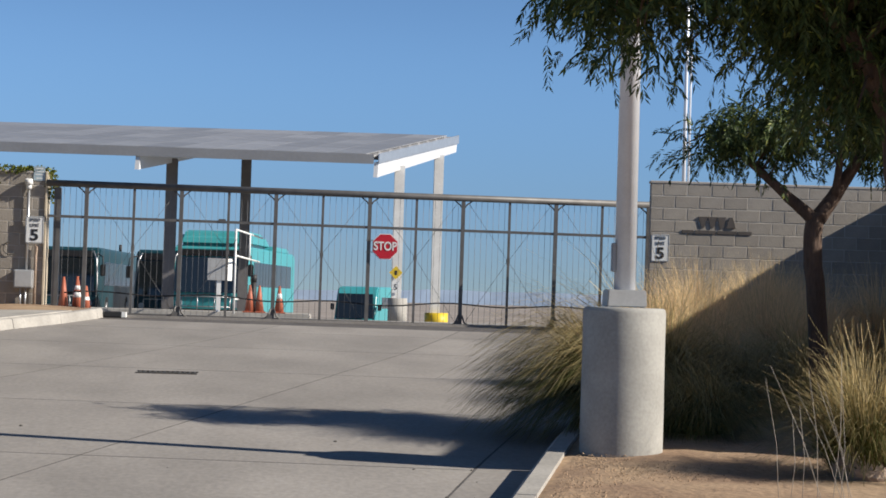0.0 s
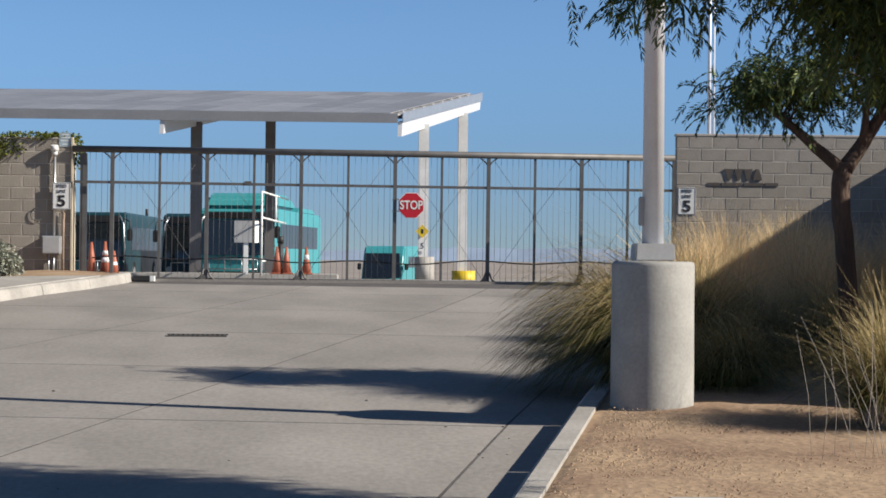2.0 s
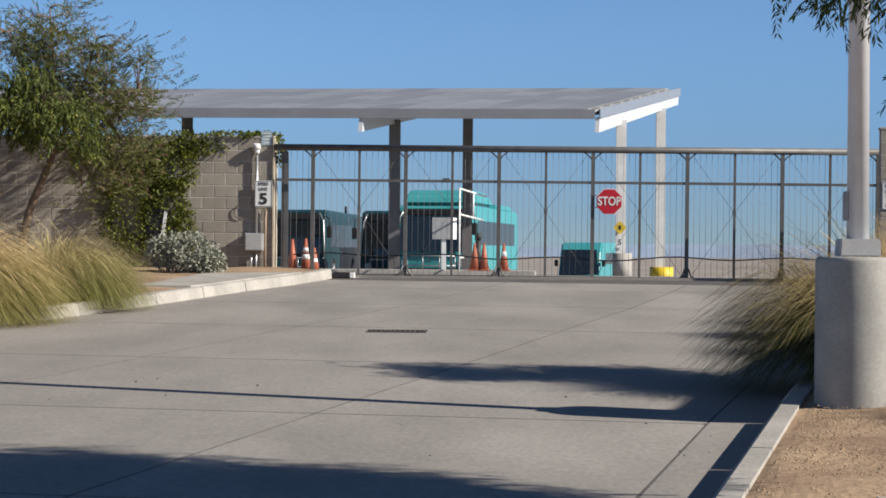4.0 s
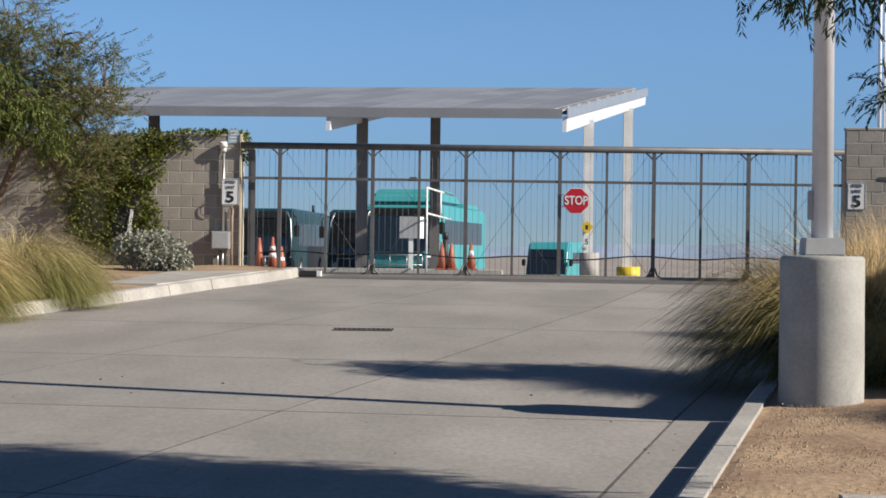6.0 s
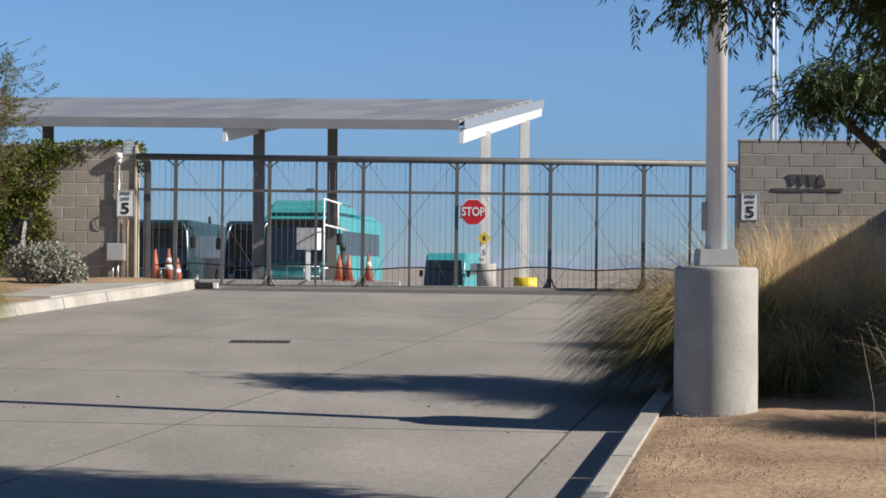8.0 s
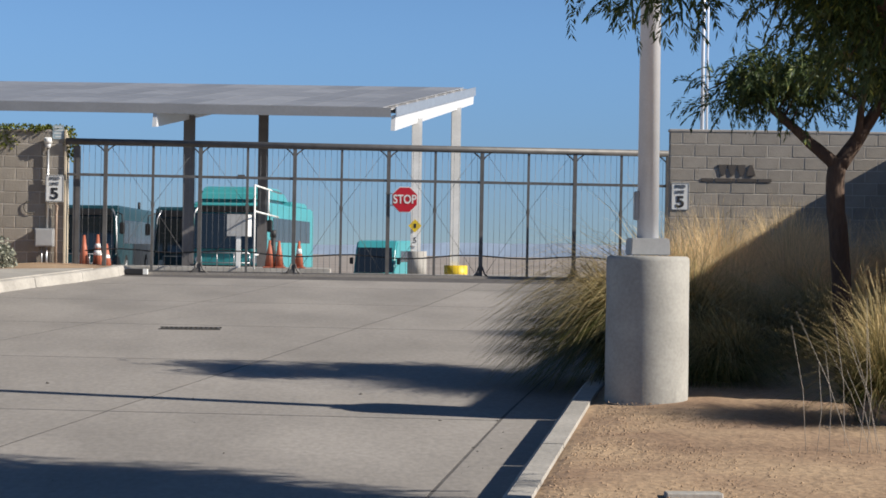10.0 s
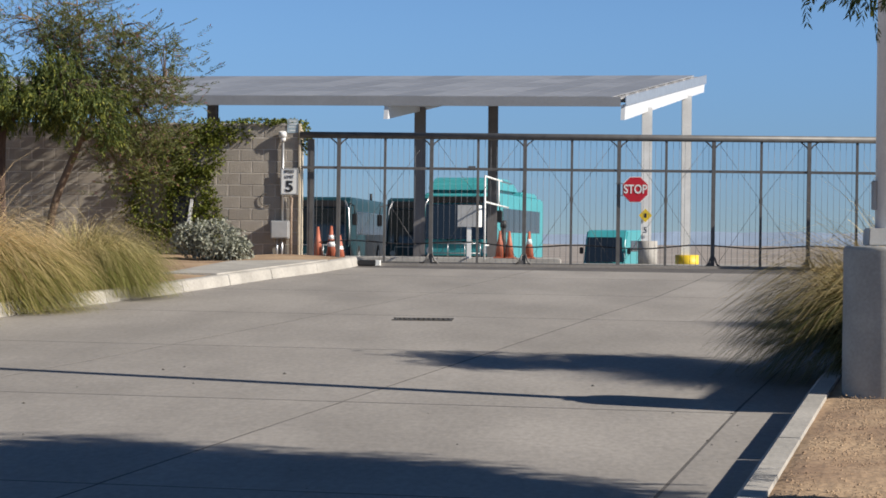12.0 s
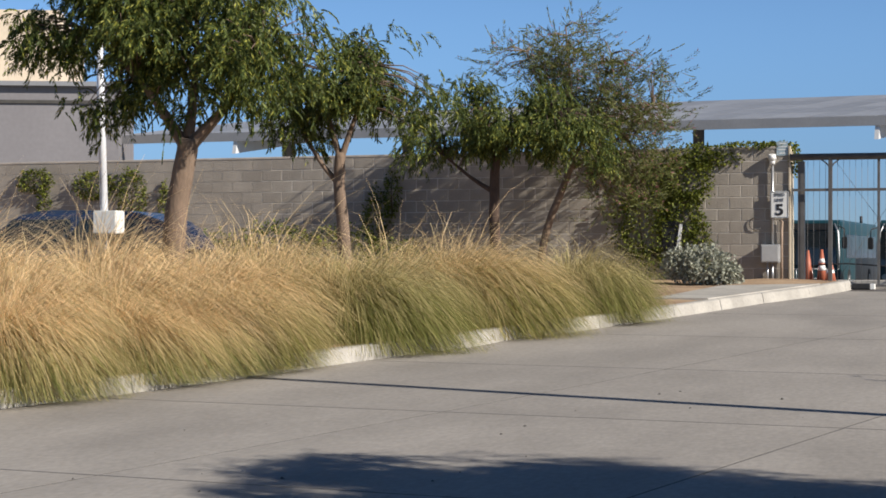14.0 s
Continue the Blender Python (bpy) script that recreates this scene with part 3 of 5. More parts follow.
for ra, rb in zip(rings, rings[1:]):
    for k in range(n):
        bm.faces.new((ra[k], ra[(k + 1) % n], rb[(k + 1) % n], rb[k])).smooth = True
bm.faces.new(rings[-1])
part("cylinder", bm, M["base"], foot)
pole = thing("light_pole", Matrix.Translation((PX - 0.004, PY, PZ + 1.07)), "pale grey tapered steel light pole on a concrete foot", "lamp post")
bm = B()
rod(bm, (0, 0, 0.0), (0, 0, 7.2), 0.079, 0.060, 32)
part("shaft", bm, M["polepaint"], pole)
bm = B()
prism(bm, [(-0.145, 0), (0.145, 0), (0.138, 0.125), (-0.138, 0.125)], "y", -0.14, 0.14)
bevel(bm, 0.008)
part("base_cover", bm, M["grey"], pole)
bm = B()
box(bm, (-0.088, -0.01, 0.36), (0.035, 0.06, 0.21))
bevel(bm, 0.006)
part("hand_hole_box", bm, M["grey"], pole)

# ---- canopy with solar panels ----
canopy = thing("solar_canopy", Matrix.Translation((0, 54, 0)), "long white steel canopy roofed with grey solar panels", "canopy")
SKEW, RISE, DEEP = 0.309, 1.41 / 9.2, 9.2
FZ, TWIST = EYE + 4.08, 0.0005


def roof_at(x, s, up=0.0):
    """A point of the roof: x along the front edge, s metres back."""
    return Vector((x + SKEW * s, s, FZ + (RISE + TWIST * (x - 1.25)) * s + up))


X0, X1, OVER = -29.5, 0.84, 0.36
bm = B()
a = [roof_at(X0, 0, -0.02), roof_at(X1, 0, -0.02), roof_at(X1, DEEP, -0.02), roof_at(X0, DEEP, -0.02)]
b = [p - Vector((0, 0, 0.03)) for p in a]
va, vb = [bm.verts.new(p) for p in a], [bm.verts.new(p) for p in b]
bm.faces.new(va)
bm.faces.new(vb[::-1])
for k in range(4):
    bm.faces.new((va[k], vb[k], vb[(k + 1) % 4], va[(k + 1) % 4]))
part("deck", bm, M["fascia"], canopy)
bm = B()
box(bm, ((X0 + X1 + 0.22) / 2, -0.03, FZ - 0.125), (X1 + 0.22 - X0, 0.06, 0.27))
part("front_fascia", bm, M["fascia"], canopy)
cols, rows_ = 28, 5
pw, pd = (X1 - X0) / cols, DEEP / rows_
pbm = B()
q = [pbm.verts.new(v) for v in ((0.008, 0.008 * RISE, 0.0), (pw - 0.008, 0, 0), (pw - 0.008 + SKEW * (pd - 0.02), pd - 0.02, RISE * (pd - 0.02)), (0.008 + SKEW * (pd - 0.02), pd - 0.02, RISE * (pd - 0.02)))]
q2 = [pbm.verts.new(v.co + Vector((0, 0, 0.03))) for v in q]
pbm.faces.new(q2)
for k in range(4):
    pbm.faces.new((q[k], q2[k], q2[(k + 1) % 4], q[(k + 1) % 4]))
panel_me = None
for j in range(rows_):
    for i in range(cols):
        if panel_me is None:
            ob = part("solar_panel", pbm, M["panel"], canopy)
            panel_me = ob.data
        else:
            ob = new("solar_panel", panel_me)
            ob.parent = canopy
        tw_ = TWIST * (X0 + i * pw - 1.25)
        ob.matrix_basis = Matrix.Translation(roof_at(X0 + i * pw, j * pd)) @ Matrix(((1, 0, 0, 0), (0, 1, 0, 0), (TWIST * j * pd, tw_, 1, 0), (0, 0, 0, 1)))
for k in range(9):
    bm = B()
    p, q_ = roof_at(X0, 0.3 + k * 1.07, -0.13), roof_at(X1 + OVER, 0.3 + k * 1.07, -0.08)
    tube(bm, [p, q_], [0.085, 0.085], 4)
    part("purlin", bm, M["fascia"], canopy)
bm = B()
ea, eb = roof_at(X1 + OVER, -0.03, 0), roof_at(X1 + OVER, DEEP + 0.03, 0)
ev = [bm.verts.new(p + Vector((o, 0, h))) for o in (0, 0.03) for p, h in ((ea, -0.24), (eb, -0.24), (eb, 0.04), (ea, 0.04))]
for f in ((0, 1, 2, 3), (7, 6, 5, 4), (0, 4, 5, 1), (1, 5, 6, 2), (2, 6, 7, 3), (3, 7, 4, 0)):
    bm.faces.new([ev[i] for i in f])
part("end_fascia", bm, M["galv"], canopy)
for k, x in enumerate((1.13, -5.66, -15.1, -25.48)):
    bm = B()
    th = 0.06
    lo0, lo1 = roof_at(x, -0.05, -0.64), roof_at(x, DEEP - 0.15, -0.52)
    up0, up1 = roof_at(x, 0.02, -0.22), roof_at(x, DEEP - 0.05, -0.22)
    vs = [bm.verts.new(p + Vector((o, 0, 0))) for o in (-th, th) for p in (lo0, lo1, up1, up0)]
    for f in ((0, 1, 2, 3), (7, 6, 5, 4), (0, 4, 5, 1), (1, 5, 6, 2), (2, 6, 7, 3), (3, 7, 4, 0)):
        bm.faces.new([vs[i] for i in f])
    part("beam", bm, M["beam"], canopy)
    for s, big in ((0.27, 1), (0.77 if k == 0 else 0.94, 0)):
        p = roof_at(x, DEEP * s, -0.5)
        g = ground_z(54 + p.y) - 0.1
        bm = B()
        w_ = 0.15 if k == 0 else 0.16
        for dy in (-w_, w_):
            box(bm, (p.x, p.y + dy, (p.z + g) / 2), (2 * w_, 0.025, p.z - g))
        box(bm, (p.x, p.y, (p.z + g) / 2), (0.03, 2 * w_, p.z - g))
        part("column", bm, M["col"] if k == 0 else M["darkcol"], canopy, "white steel column" if k == 0 else "dark steel column")
        if k == 0:
            bm = B()
            rod(bm, (p.x + 0.05, p.y - 0.02, g), (p.x + 0.05, p.y - 0.02, g + (0.85 if big else 0.55)), 0.29 if big else 0.38, n=24)
            part("column_foot", bm, M["kerb"] if big else M["yellow"], canopy, "grey concrete foot" if big else "yellow painted foot")
p = roof_at(1.13, DEEP * 0.27, 0)
sg = thing("height_sign", Matrix.Translation((p.x - 0.03, 54 + p.y - 0.21, EYE + 0.75)), "small yellow diamond sign above a white number plate on the column", "sign")
bm = B()
prism(bm, [(-0.2, 0), (0, -0.2), (0.2, 0), (0, 0.2)], "y", 0, 0.01)
part("diamond", bm, M["yellow"], sg)
bm = B()
box(bm, (0, -0.004, 0), (0.07, 0.004, 0.13))
part("symbol", bm, M["ink"], sg)
bm = B()
prism(bm, rounded(0.25, 0.36, 0.02), "y", 0.0, 0.01)
o = part("plate", bm, M["white"], sg)
o.location = (0.0, 0, -0.42)
words("figure", "5", 0.24, pose(0, -0.004, -0.44, 90), M["ink"], sg)

# ---- far pole behind the wall ----
fp = thing("mast", Matrix.Translation((8.43, 45, ground_z(45))), "thin pale double flag mast behind the wall", "mast")
for dx, r in ((-0.05, 0.05), (0.06, 0.03)):
    bm = B()
    rod(bm, (dx, 0, 0), (dx, 0, 11), r, r * 0.8, 12)
    part("pole", bm, M["polepaint"], fp)


# ---- buses ----
def bus(m, paint, label, length=11.8, width=2.6, height=0.95, fairing=True):
    """A low-floor city bus, its front towards -y, its base at the ground."""
    top = thing("bus", m @ Matrix.Diagonal((1, 1, height, 1)), label, "bus", "buses parked in the yard")
    w = width / 2
    bm = B()
    prism(bm, [(0.0, 0.32), (0.02, 1.0), (0.10, 1.35), (0.34, 2.72), (0.55, 2.86), (length - 0.2, 2.86), (length, 2.6), (length, 0.32)], "x", -w, w)
    bevel(bm, 0.07, 3)
    part("body", bm, paint, top)
    if fairing:
        bm = B()
        prism(bm, [(0.45, 2.84), (0.80, 3.30), (1.25, 3.46), (length * 0.40, 3.46), (length * 0.48, 3.2), (length * 0.5, 2.84)], "x", -w + 0.10, w - 0.10)
        bevel(bm, 0.17, 4)
        part("roof_fairing", bm, paint, top)
        bm = B()
        prism(bm, [(length * 0.62, 2.84), (length * 0.64, 3.08), (length - 0.6, 3.08), (length - 0.4, 2.84)], "x", -w + 0.2, w - 0.2)
        bevel(bm, 0.06, 2)
        part("roof_pod", bm, paint, top)
    bm = B()
    prism(bm, [(-w + 0.12, 1.12), (w - 0.12, 1.12), (w - 0.18, 2.40), (-w + 0.18, 2.40)], "y", 0, 0.04)
    o = part("windscreen", bm, M["glass"], top, "dark raked windscreen")
    o.matrix_basis = Matrix(((1, 0, 0, 0), (0, 1, 0.175, -0.17), (0, 0, 1, 0), (0, 0, 0, 1)))
    bm = B()
    box(bm, (0, 0.27, 2.60), (2.0, 0.06, 0.24))
    part("destination_sign", bm, M["black"], top)
    for side in (-1, 1):
        y = 1.7
        while y < length - 2.0:
            bm = B()
            box(bm, (side * (w + 0.004), y + 0.62, 1.86), (0.02, 1.24, 0.92))
            bevel(bm, 0.008, 1)
            part("side_window", bm, M["glassside"], top)
            y += 1.30
        for yy in (2.5, length - 3.2):
            bm = B()
            rod(bm, (side * (w - 0.28), yy, 0.48), (side * (w + 0.012), yy, 0.48), 0.48, n=24)
            wh = part("wheel", bm, M["black"], top)
            bm = B()
            rod(bm, (side * (w + 0.01), yy, 0.48), (side * (w + 0.03), yy, 0.48), 0.27, n=20)
            part("rim", bm, M["galv"], wh)
        bm = B()
        tube(bm, [(side * (w - 0.05), 0.3, 2.6), (side * (w + 0.18), -0.15, 2.5), (side * (w + 0.2), -0.2, 2.2)], [0.025] * 3, 6)
        mi = part("mirror_arm", bm, M["black"], top)
        bm = B()
        box(bm, (side * (w + 0.2), -0.2, 1.98), (0.2, 0.12, 0.45))
        bevel(bm, 0.03)
        part("mirror", bm, M["black"], mi)
        bm = B()
        rod(bm, (side * (w - 0.32), -0.02, 0.72), (side * (w - 0.32), 0.05, 0.72), 0.12, n=14)
        part("headlight", bm, M["galv"], top)
    for sgn in (-1, 1):
        bm = B()
        tube(bm, [(sgn * (w - 0.05), 0.0, 1.0), (sgn * (w - 0.04), 0.06, 1.5), (sgn * (w - 0.10), 0.22, 2.4), (sgn * (w - 0.25), 0.30, 2.72)], [0.03] * 4, 8)
        part("front_pillar", bm, M["galv"], top)
        bm = B()
        tube(bm, [(sgn * 0.35, 0.0, 1.08), (sgn * 0.55, 0.05, 1.5), (sgn * 0.6, 0.10, 1.8)], [0.015] * 3, 5)
        part("wiper", bm, M["black"], top)
    bm = B()
    box(bm, (0, -0.06, 0.42), (width - 0.1, 0.2, 0.22))
    bevel(bm, 0.05)
    part("bumper", bm, M["black"], top)
    bm = B()
    for z in (0.62, 0.98):
        rod(bm, (-0.85, -0.28, z), (0.85, -0.28, z), 0.022, n=6)
    for xx in (-0.85, -0.3, 0.3, 0.85):
        rod(bm, (xx, -0.28, 0.5), (xx, -0.28, 0.98), 0.02, n=6)
    part("bicycle_rack", bm, M["galv"], top)
    bm = B()
    rod(bm, (0.9, length - 2.6, 2.85), (0.9, length - 2.6, 3.2), 0.06, n=8)
    part("exhaust", bm, M["black"], top)
    return top


bus(pose(-4.36, 66, ground_z(67), 0, 0, -7.0), M["teal"], "bright teal city bus with a dark windscreen parked in sun", width=2.65)
bus(pose(-6.68, 76, ground_z(76), 0, 0, -5.0), M["tealshade"], "teal city bus standing in shade, its paint darkened for it", height=1.06, fairing=False)
bus(pose(-10.2, 72, ground_z(72), 0, 0, -1.0), M["tealshade"], "teal city bus with shade-darkened paint and pale reflections on its side", height=0.99, fairing=False)
bus(pose(-13.4, 72, ground_z(72), 0, 0, -1.0), M["tealshade"], "teal city bus with shade-darkened paint at the end of the row", height=0.99, fairing=False)

van = thing("shuttle_van", pose(1.09, 95, ground_z(95), 0, 0, -10) @ Matrix.Diagonal((0.95, 1, 0.94, 1)), "small teal shuttle van with a dark windscreen", "van")
bm = B()
prism(bm, [(0, 0.35), (0.0, 0.9), (0.25, 1.0), (0.70, 2.25), (1.1, 2.7), (6.4, 2.75), (6.6, 2.5), (6.6, 0.35)], "x", -1.1, 1.1)
bevel(bm, 0.08, 3)
part("body", bm, M["teal"], van)
bm = B()
prism(bm, [(-1.0, 0.95), (1.0, 0.95), (0.92, 2.22), (-0.92, 2.22)], "y", 0, 0.05)
o = part("windscreen", bm, M["glass"], van)
o.matrix_basis = Matrix(((1, 0, 0, 0), (0, 1, 0.36, -0.16), (0, 0, 1, 0), (0, 0, 0, 1)))
for side in (-1, 1):
    bm = B()
    box(bm, (side * 1.27, 0.4, 1.6), (0.2, 0.1, 0.35))
    bevel(bm, 0.03)
    part("mirror", bm, M["black"], van)
    for yy in (1.0, 5.2):
        bm = B()
        rod(bm, (side * 0.85, yy, 0.38), (side * 1.11, yy, 0.38), 0.38, n=20)
        part("wheel", bm, M["black"], van)
    for yy in (2.2, 3.4, 4.6):
        bm = B()
        box(bm, (side * 1.105, yy + 0.5, 1.85), (0.02, 1.05, 0.6))
        part("side_window", bm, M["glassside"], van)

# ---- island, cones, board and barrier in the yard ----
bm = B()
box(bm, (-4.1, 53.2, ground_z(53) + 0.03), (7.0, 3.2, 0.22))
bevel(bm, 0.03)
tagged(part("traffic_island", bm, M["kerb"]), "low pale concrete island in the yard", "island", kind="structure")
ISLE = ground_z(53) + 0.14


def cone(m, h, label, bands):
    top = thing("traffic_cone", m, label, "traffic cone", "traffic cones by the gate")
    bm = B()
    box(bm, (0, 0, 0.02), (0.36, 0.36, 0.04))
    bevel(bm, 0.012, 1)
    part("base", bm, M["orange"], top)
    bm = B()
    rod(bm, (0, 0, 0.04), (0, 0, h), 0.135, 0.028, 20)
    part("cone", bm, M["orange"], top)
    for a, b in bands:
        bm = B()
        ra, rb = (0.135 - 0.107 * z / h + 0.004 for z in (a, b))
        rod(bm, (0, 0, a), (0, 0, b), ra, rb, 20)
        part("band", bm, M["white"], top, "white reflective band")
    return top


g45 = ground_z(45) - 0.02
cone(pose(-6.345, 45, g45), 0.82, "plain orange traffic cone on the yard paving", ())
cone(pose(-6.035, 45.1, g45), 0.84, "orange traffic cone with two white bands", ((0.34, 0.46), (0.52, 0.62)))
cone(pose(-5.79, 44.8, g45), 0.62, "worn orange traffic cone with a wide white band", ((0.18, 0.36),))
for dx, h in ((-2.26, 0.76), (-2.0, 0.75), (-1.455, 0.75)):
    cone(pose(dx, 51.9, ISLE), h, "orange traffic cone with a pale band on the island", ((0.40, 0.54),) if dx == -1.455 else ())
bm = B()
rod(bm, (0, 0, 0), (0, 0, 0.9), 0.10, 0.07, 12)
rod(bm, (0, 0, 0.85), (0, 0, 1.05), 0.09, 0.09, 12)
tagged(part("post_stub", bm, M["black"]), "short black post on the island", "post").location = (-2.2, 52.6, ISLE)

bd = thing("notice_board", pose(-3.11, 51.8, ISLE), "pale grey notice board on a white post", "sign")
bm = B()
box(bm, (0, 0, 0.5), (0.12, 0.08, 1.0))
part("post", bm, M["white"], bd)
bm = B()
box(bm, (-0.05, -0.06, 1.16), (0.53, 0.03, 0.60))
part("board", bm, M["grey"], bd)
bm = B()
box(bm, (0.26, 0.2, 1.16), (0.03, 0.5, 0.60), pose(0, 0, 0, 0, 0, -12))
part("side_board", bm, M["white"], bd)

fr = thing("swing_barrier", pose(-2.62, 50.6, ISLE), "white tubular swing barrier standing open", "barrier")
for a, b in (((0, 0, -0.03), (0, 0, 2.24)), ((0, 0, 2.22), (0.43, 7.2, 2.22)), ((0, 0, 1.53), (0.38, 6.4, 1.48)), ((0.21, 3.6, 1.5), (0.21, 3.6, 2.2)), ((0, 0, 0.36), (0.06, 1.0, 0.36))):
    bm = B()
    rod(bm, a, b, 0.027, n=8)
    part("bar", bm, M["white"], fr)

# ---- building beyond the wall ----
bld = thing("building", pose(-28.5, 52, ground_z(52), 0, 0, 26), "large grey and cream flat-roofed depot building", "building")
bm = B()
box(bm, (-12, 6, 2.95), (24, 12, 6.4))
part("lower_block", bm, M["greywall"], bld, "grey rendered lower block")
bm = B()
box(bm, (-12, 5.9, 6.17), (24.3, 12.3, 0.14))
part("coping", bm, M["fascia"], bld)
bm = B()
box(bm, (-14.1, 10.5, 5.1), (24, 12, 7.9))
part("upper_block", bm, M["tan"], bld, "cream rendered upper block")
# stands proud of the wall; the gap's shade is put in as dark colour
bm = B()
box(bm, (-12, -0.04, 5.62), (24, 0.06, 0.10))
part("band", bm, M["iron"], bld, "dark strip in place of a shadow gap")

# ---- far hills ----
vs, fs = [], []
N = 160
for k in range(N + 1):
    x = -2600 + 5200 * k / N
    h = 26 + 22 * noise.noise((x * 0.0012, 5, 0)) + 9 * noise.noise((x * 0.006, 2, 0)) + 3 * noise.noise((x * 0.02, 7, 0))
    vs += [(x, 4600, -14), (x, 4650, max(2, 0.6 * h + 5 * math.sin(x * 0.0016)))]
for k in range(N):
    fs.append((2 * k, 2 * k + 2, 2 * k + 3, 2 * k + 1))
tagged(raw("backdrop", vs, fs, M["hill"]), "hazy blue ridge of distant desert hills", "hills", kind="structure")


# ---- grasses ----
def grass_mesh(name, seed, blades, material, length=(0.95, 1.55), sweep=(0.0, 0.0), stalks=60, stiff=1.0, root=0.22):
    """A fountain of thin bent blades with a few taller seed stalks."""
    rnd = random.Random(seed)
    vs, fs, made = [], [], []
    for k in range(blades):
        if k == stalks:
            made.append((vs, fs))
            vs, fs = [], []
        stalk = k < stalks
        az = rnd.uniform(0, math.tau)
        rr = root * math.sqrt(rnd.random())
        p = Vector((rr * math.cos(az), rr * math.sin(az), -0.03))
        az += rnd.gauss(0, 0.5)
        tilt = radians(rnd.uniform(2, 24) if stalk else min(70, abs(rnd.gauss(22, 22)) / stiff))
        ln = rnd.uniform(*length) * (1.12 if stalk else 1.0) * (1.0 - 0.25 * tilt)
        d = Vector((math.sin(tilt) * math.cos(az) + sweep[0] * rnd.uniform(0.3, 1), math.sin(tilt) * math.sin(az) + sweep[1] * rnd.uniform(0.3, 1), math.cos(tilt))).normalized()
        side = Vector((-math.sin(az + rnd.uniform(-1, 1)), math.cos(az), 0)).normalized()
        w = rnd.uniform(0.0028, 0.0058) * (0.8 if stalk else 1.0)
        segs = 5
        sag = (rnd.uniform(0.16, 0.38) if not stalk else 0.05) / stiff
        k0 = len(vs)
        for s in range(segs + 1):
            ww = w * (1 - 0.8 * s / segs)
            vs += [tuple(p - side * ww), tuple(p + side * ww)]
            p = p + d * (ln / segs)
            d = (d + Vector((d.x * 0.55, d.y * 0.55, -sag * (1 + s * 0.8)))).normalized()
            p.z = max(p.z, -0.10)
        fs += [(k0 + 2 * s, k0 + 2 * s + 1, k0 + 2 * s + 3, k0 + 2 * s + 2) for s in range(segs)]
    out = []
    for vs, fs in (*made, (vs, fs)):
        me = bpy.data.meshes.new(name)
        me.from_pydata(vs, [], fs)
        me.materials.append(material)
        out.append(me)
    return out


SW = (0.64, -0.22)
GRASS = {
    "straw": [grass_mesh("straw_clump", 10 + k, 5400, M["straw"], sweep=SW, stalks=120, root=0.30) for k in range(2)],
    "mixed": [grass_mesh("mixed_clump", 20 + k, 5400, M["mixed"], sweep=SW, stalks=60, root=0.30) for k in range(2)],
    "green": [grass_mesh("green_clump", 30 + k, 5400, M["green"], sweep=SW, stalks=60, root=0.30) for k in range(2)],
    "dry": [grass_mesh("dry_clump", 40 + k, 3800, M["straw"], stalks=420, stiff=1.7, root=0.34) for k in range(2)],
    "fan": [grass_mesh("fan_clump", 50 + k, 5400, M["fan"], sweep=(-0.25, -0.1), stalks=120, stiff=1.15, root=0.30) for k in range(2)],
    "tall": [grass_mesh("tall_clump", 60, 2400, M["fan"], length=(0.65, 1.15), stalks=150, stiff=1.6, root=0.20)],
}
GLABEL = {"straw": "tall straw-coloured ornamental grass clump spilling over the kerb", "mixed": "olive and straw ornamental grass clump spilling over the kerb",
          "green": "green fountain-shaped ornamental grass clump by the kerb", "dry": "upright dry golden grass clump with feathery stalks",
          "fan": "olive grass clump fanning out over the drive edge", "tall": "olive grass clump with long pale seed stalks"}


def clump(kind, x, y, size, k=0, squash=1.0):
    ob = new("grass_clump")
    for name, me in zip(("plume", "tuft"), GRASS[kind][k % len(GRASS[kind])]):
        new(name, me).parent = ob
    ob.matrix_basis = Matrix.Translation((x, y, ground_z(y) + 0.13)) @ pose(0, 0, 0, 0, 0, (k * 37) % 50 - 25) @ Matrix.Diagonal((size, size, size * squash, 1))
    tagged(ob, GLABEL[kind], "grass", "ornamental grasses along the drive")


# front row: kind, distance up the drive, size; the clumps stand behind the kerb and hang over it
for k, (kind, y, s) in enumerate((("green", 24.1, 1.06), ("mixed", 21.8, 1.32), ("green", 19.5, 1.22), ("mixed", 17.3, 0.90), ("straw", 16.45, 0.86), ("straw", 15.7, 0.84), ("straw", 14.5, 1.02), ("straw", 12.8, 1.05))):
    clump(kind, interp(KERB_L, y) - 0.80 * s, y, s, k, 1.1)
# behind it, taller and closer together
BEHIND = (("mixed", -7.5, 23.2, 0.95), ("mixed", -8.0, 21.6, 1.12), ("mixed", -8.7, 19.6, 1.12), ("straw", -9.0, 18.2, 1.12), ("straw", -9.3, 16.9, 1.1), ("straw", -9.7, 15.6, 1.1), ("straw", -10.1, 14.2, 1.1),
          ("straw", -10.5, 18.8, 1.25), ("straw", -11.2, 17.0, 1.25), ("straw", -11.6, 15.4, 1.25), ("mixed", -9.7, 21.0, 1.2), ("straw", -12.2, 18.6, 1.3), ("straw", -11.4, 20.4, 1.25))
for k, (kind, x, y, s) in enumerate(BEHIND):
    clump(kind, x, y, s * 1.16, k + 1, 1.08)
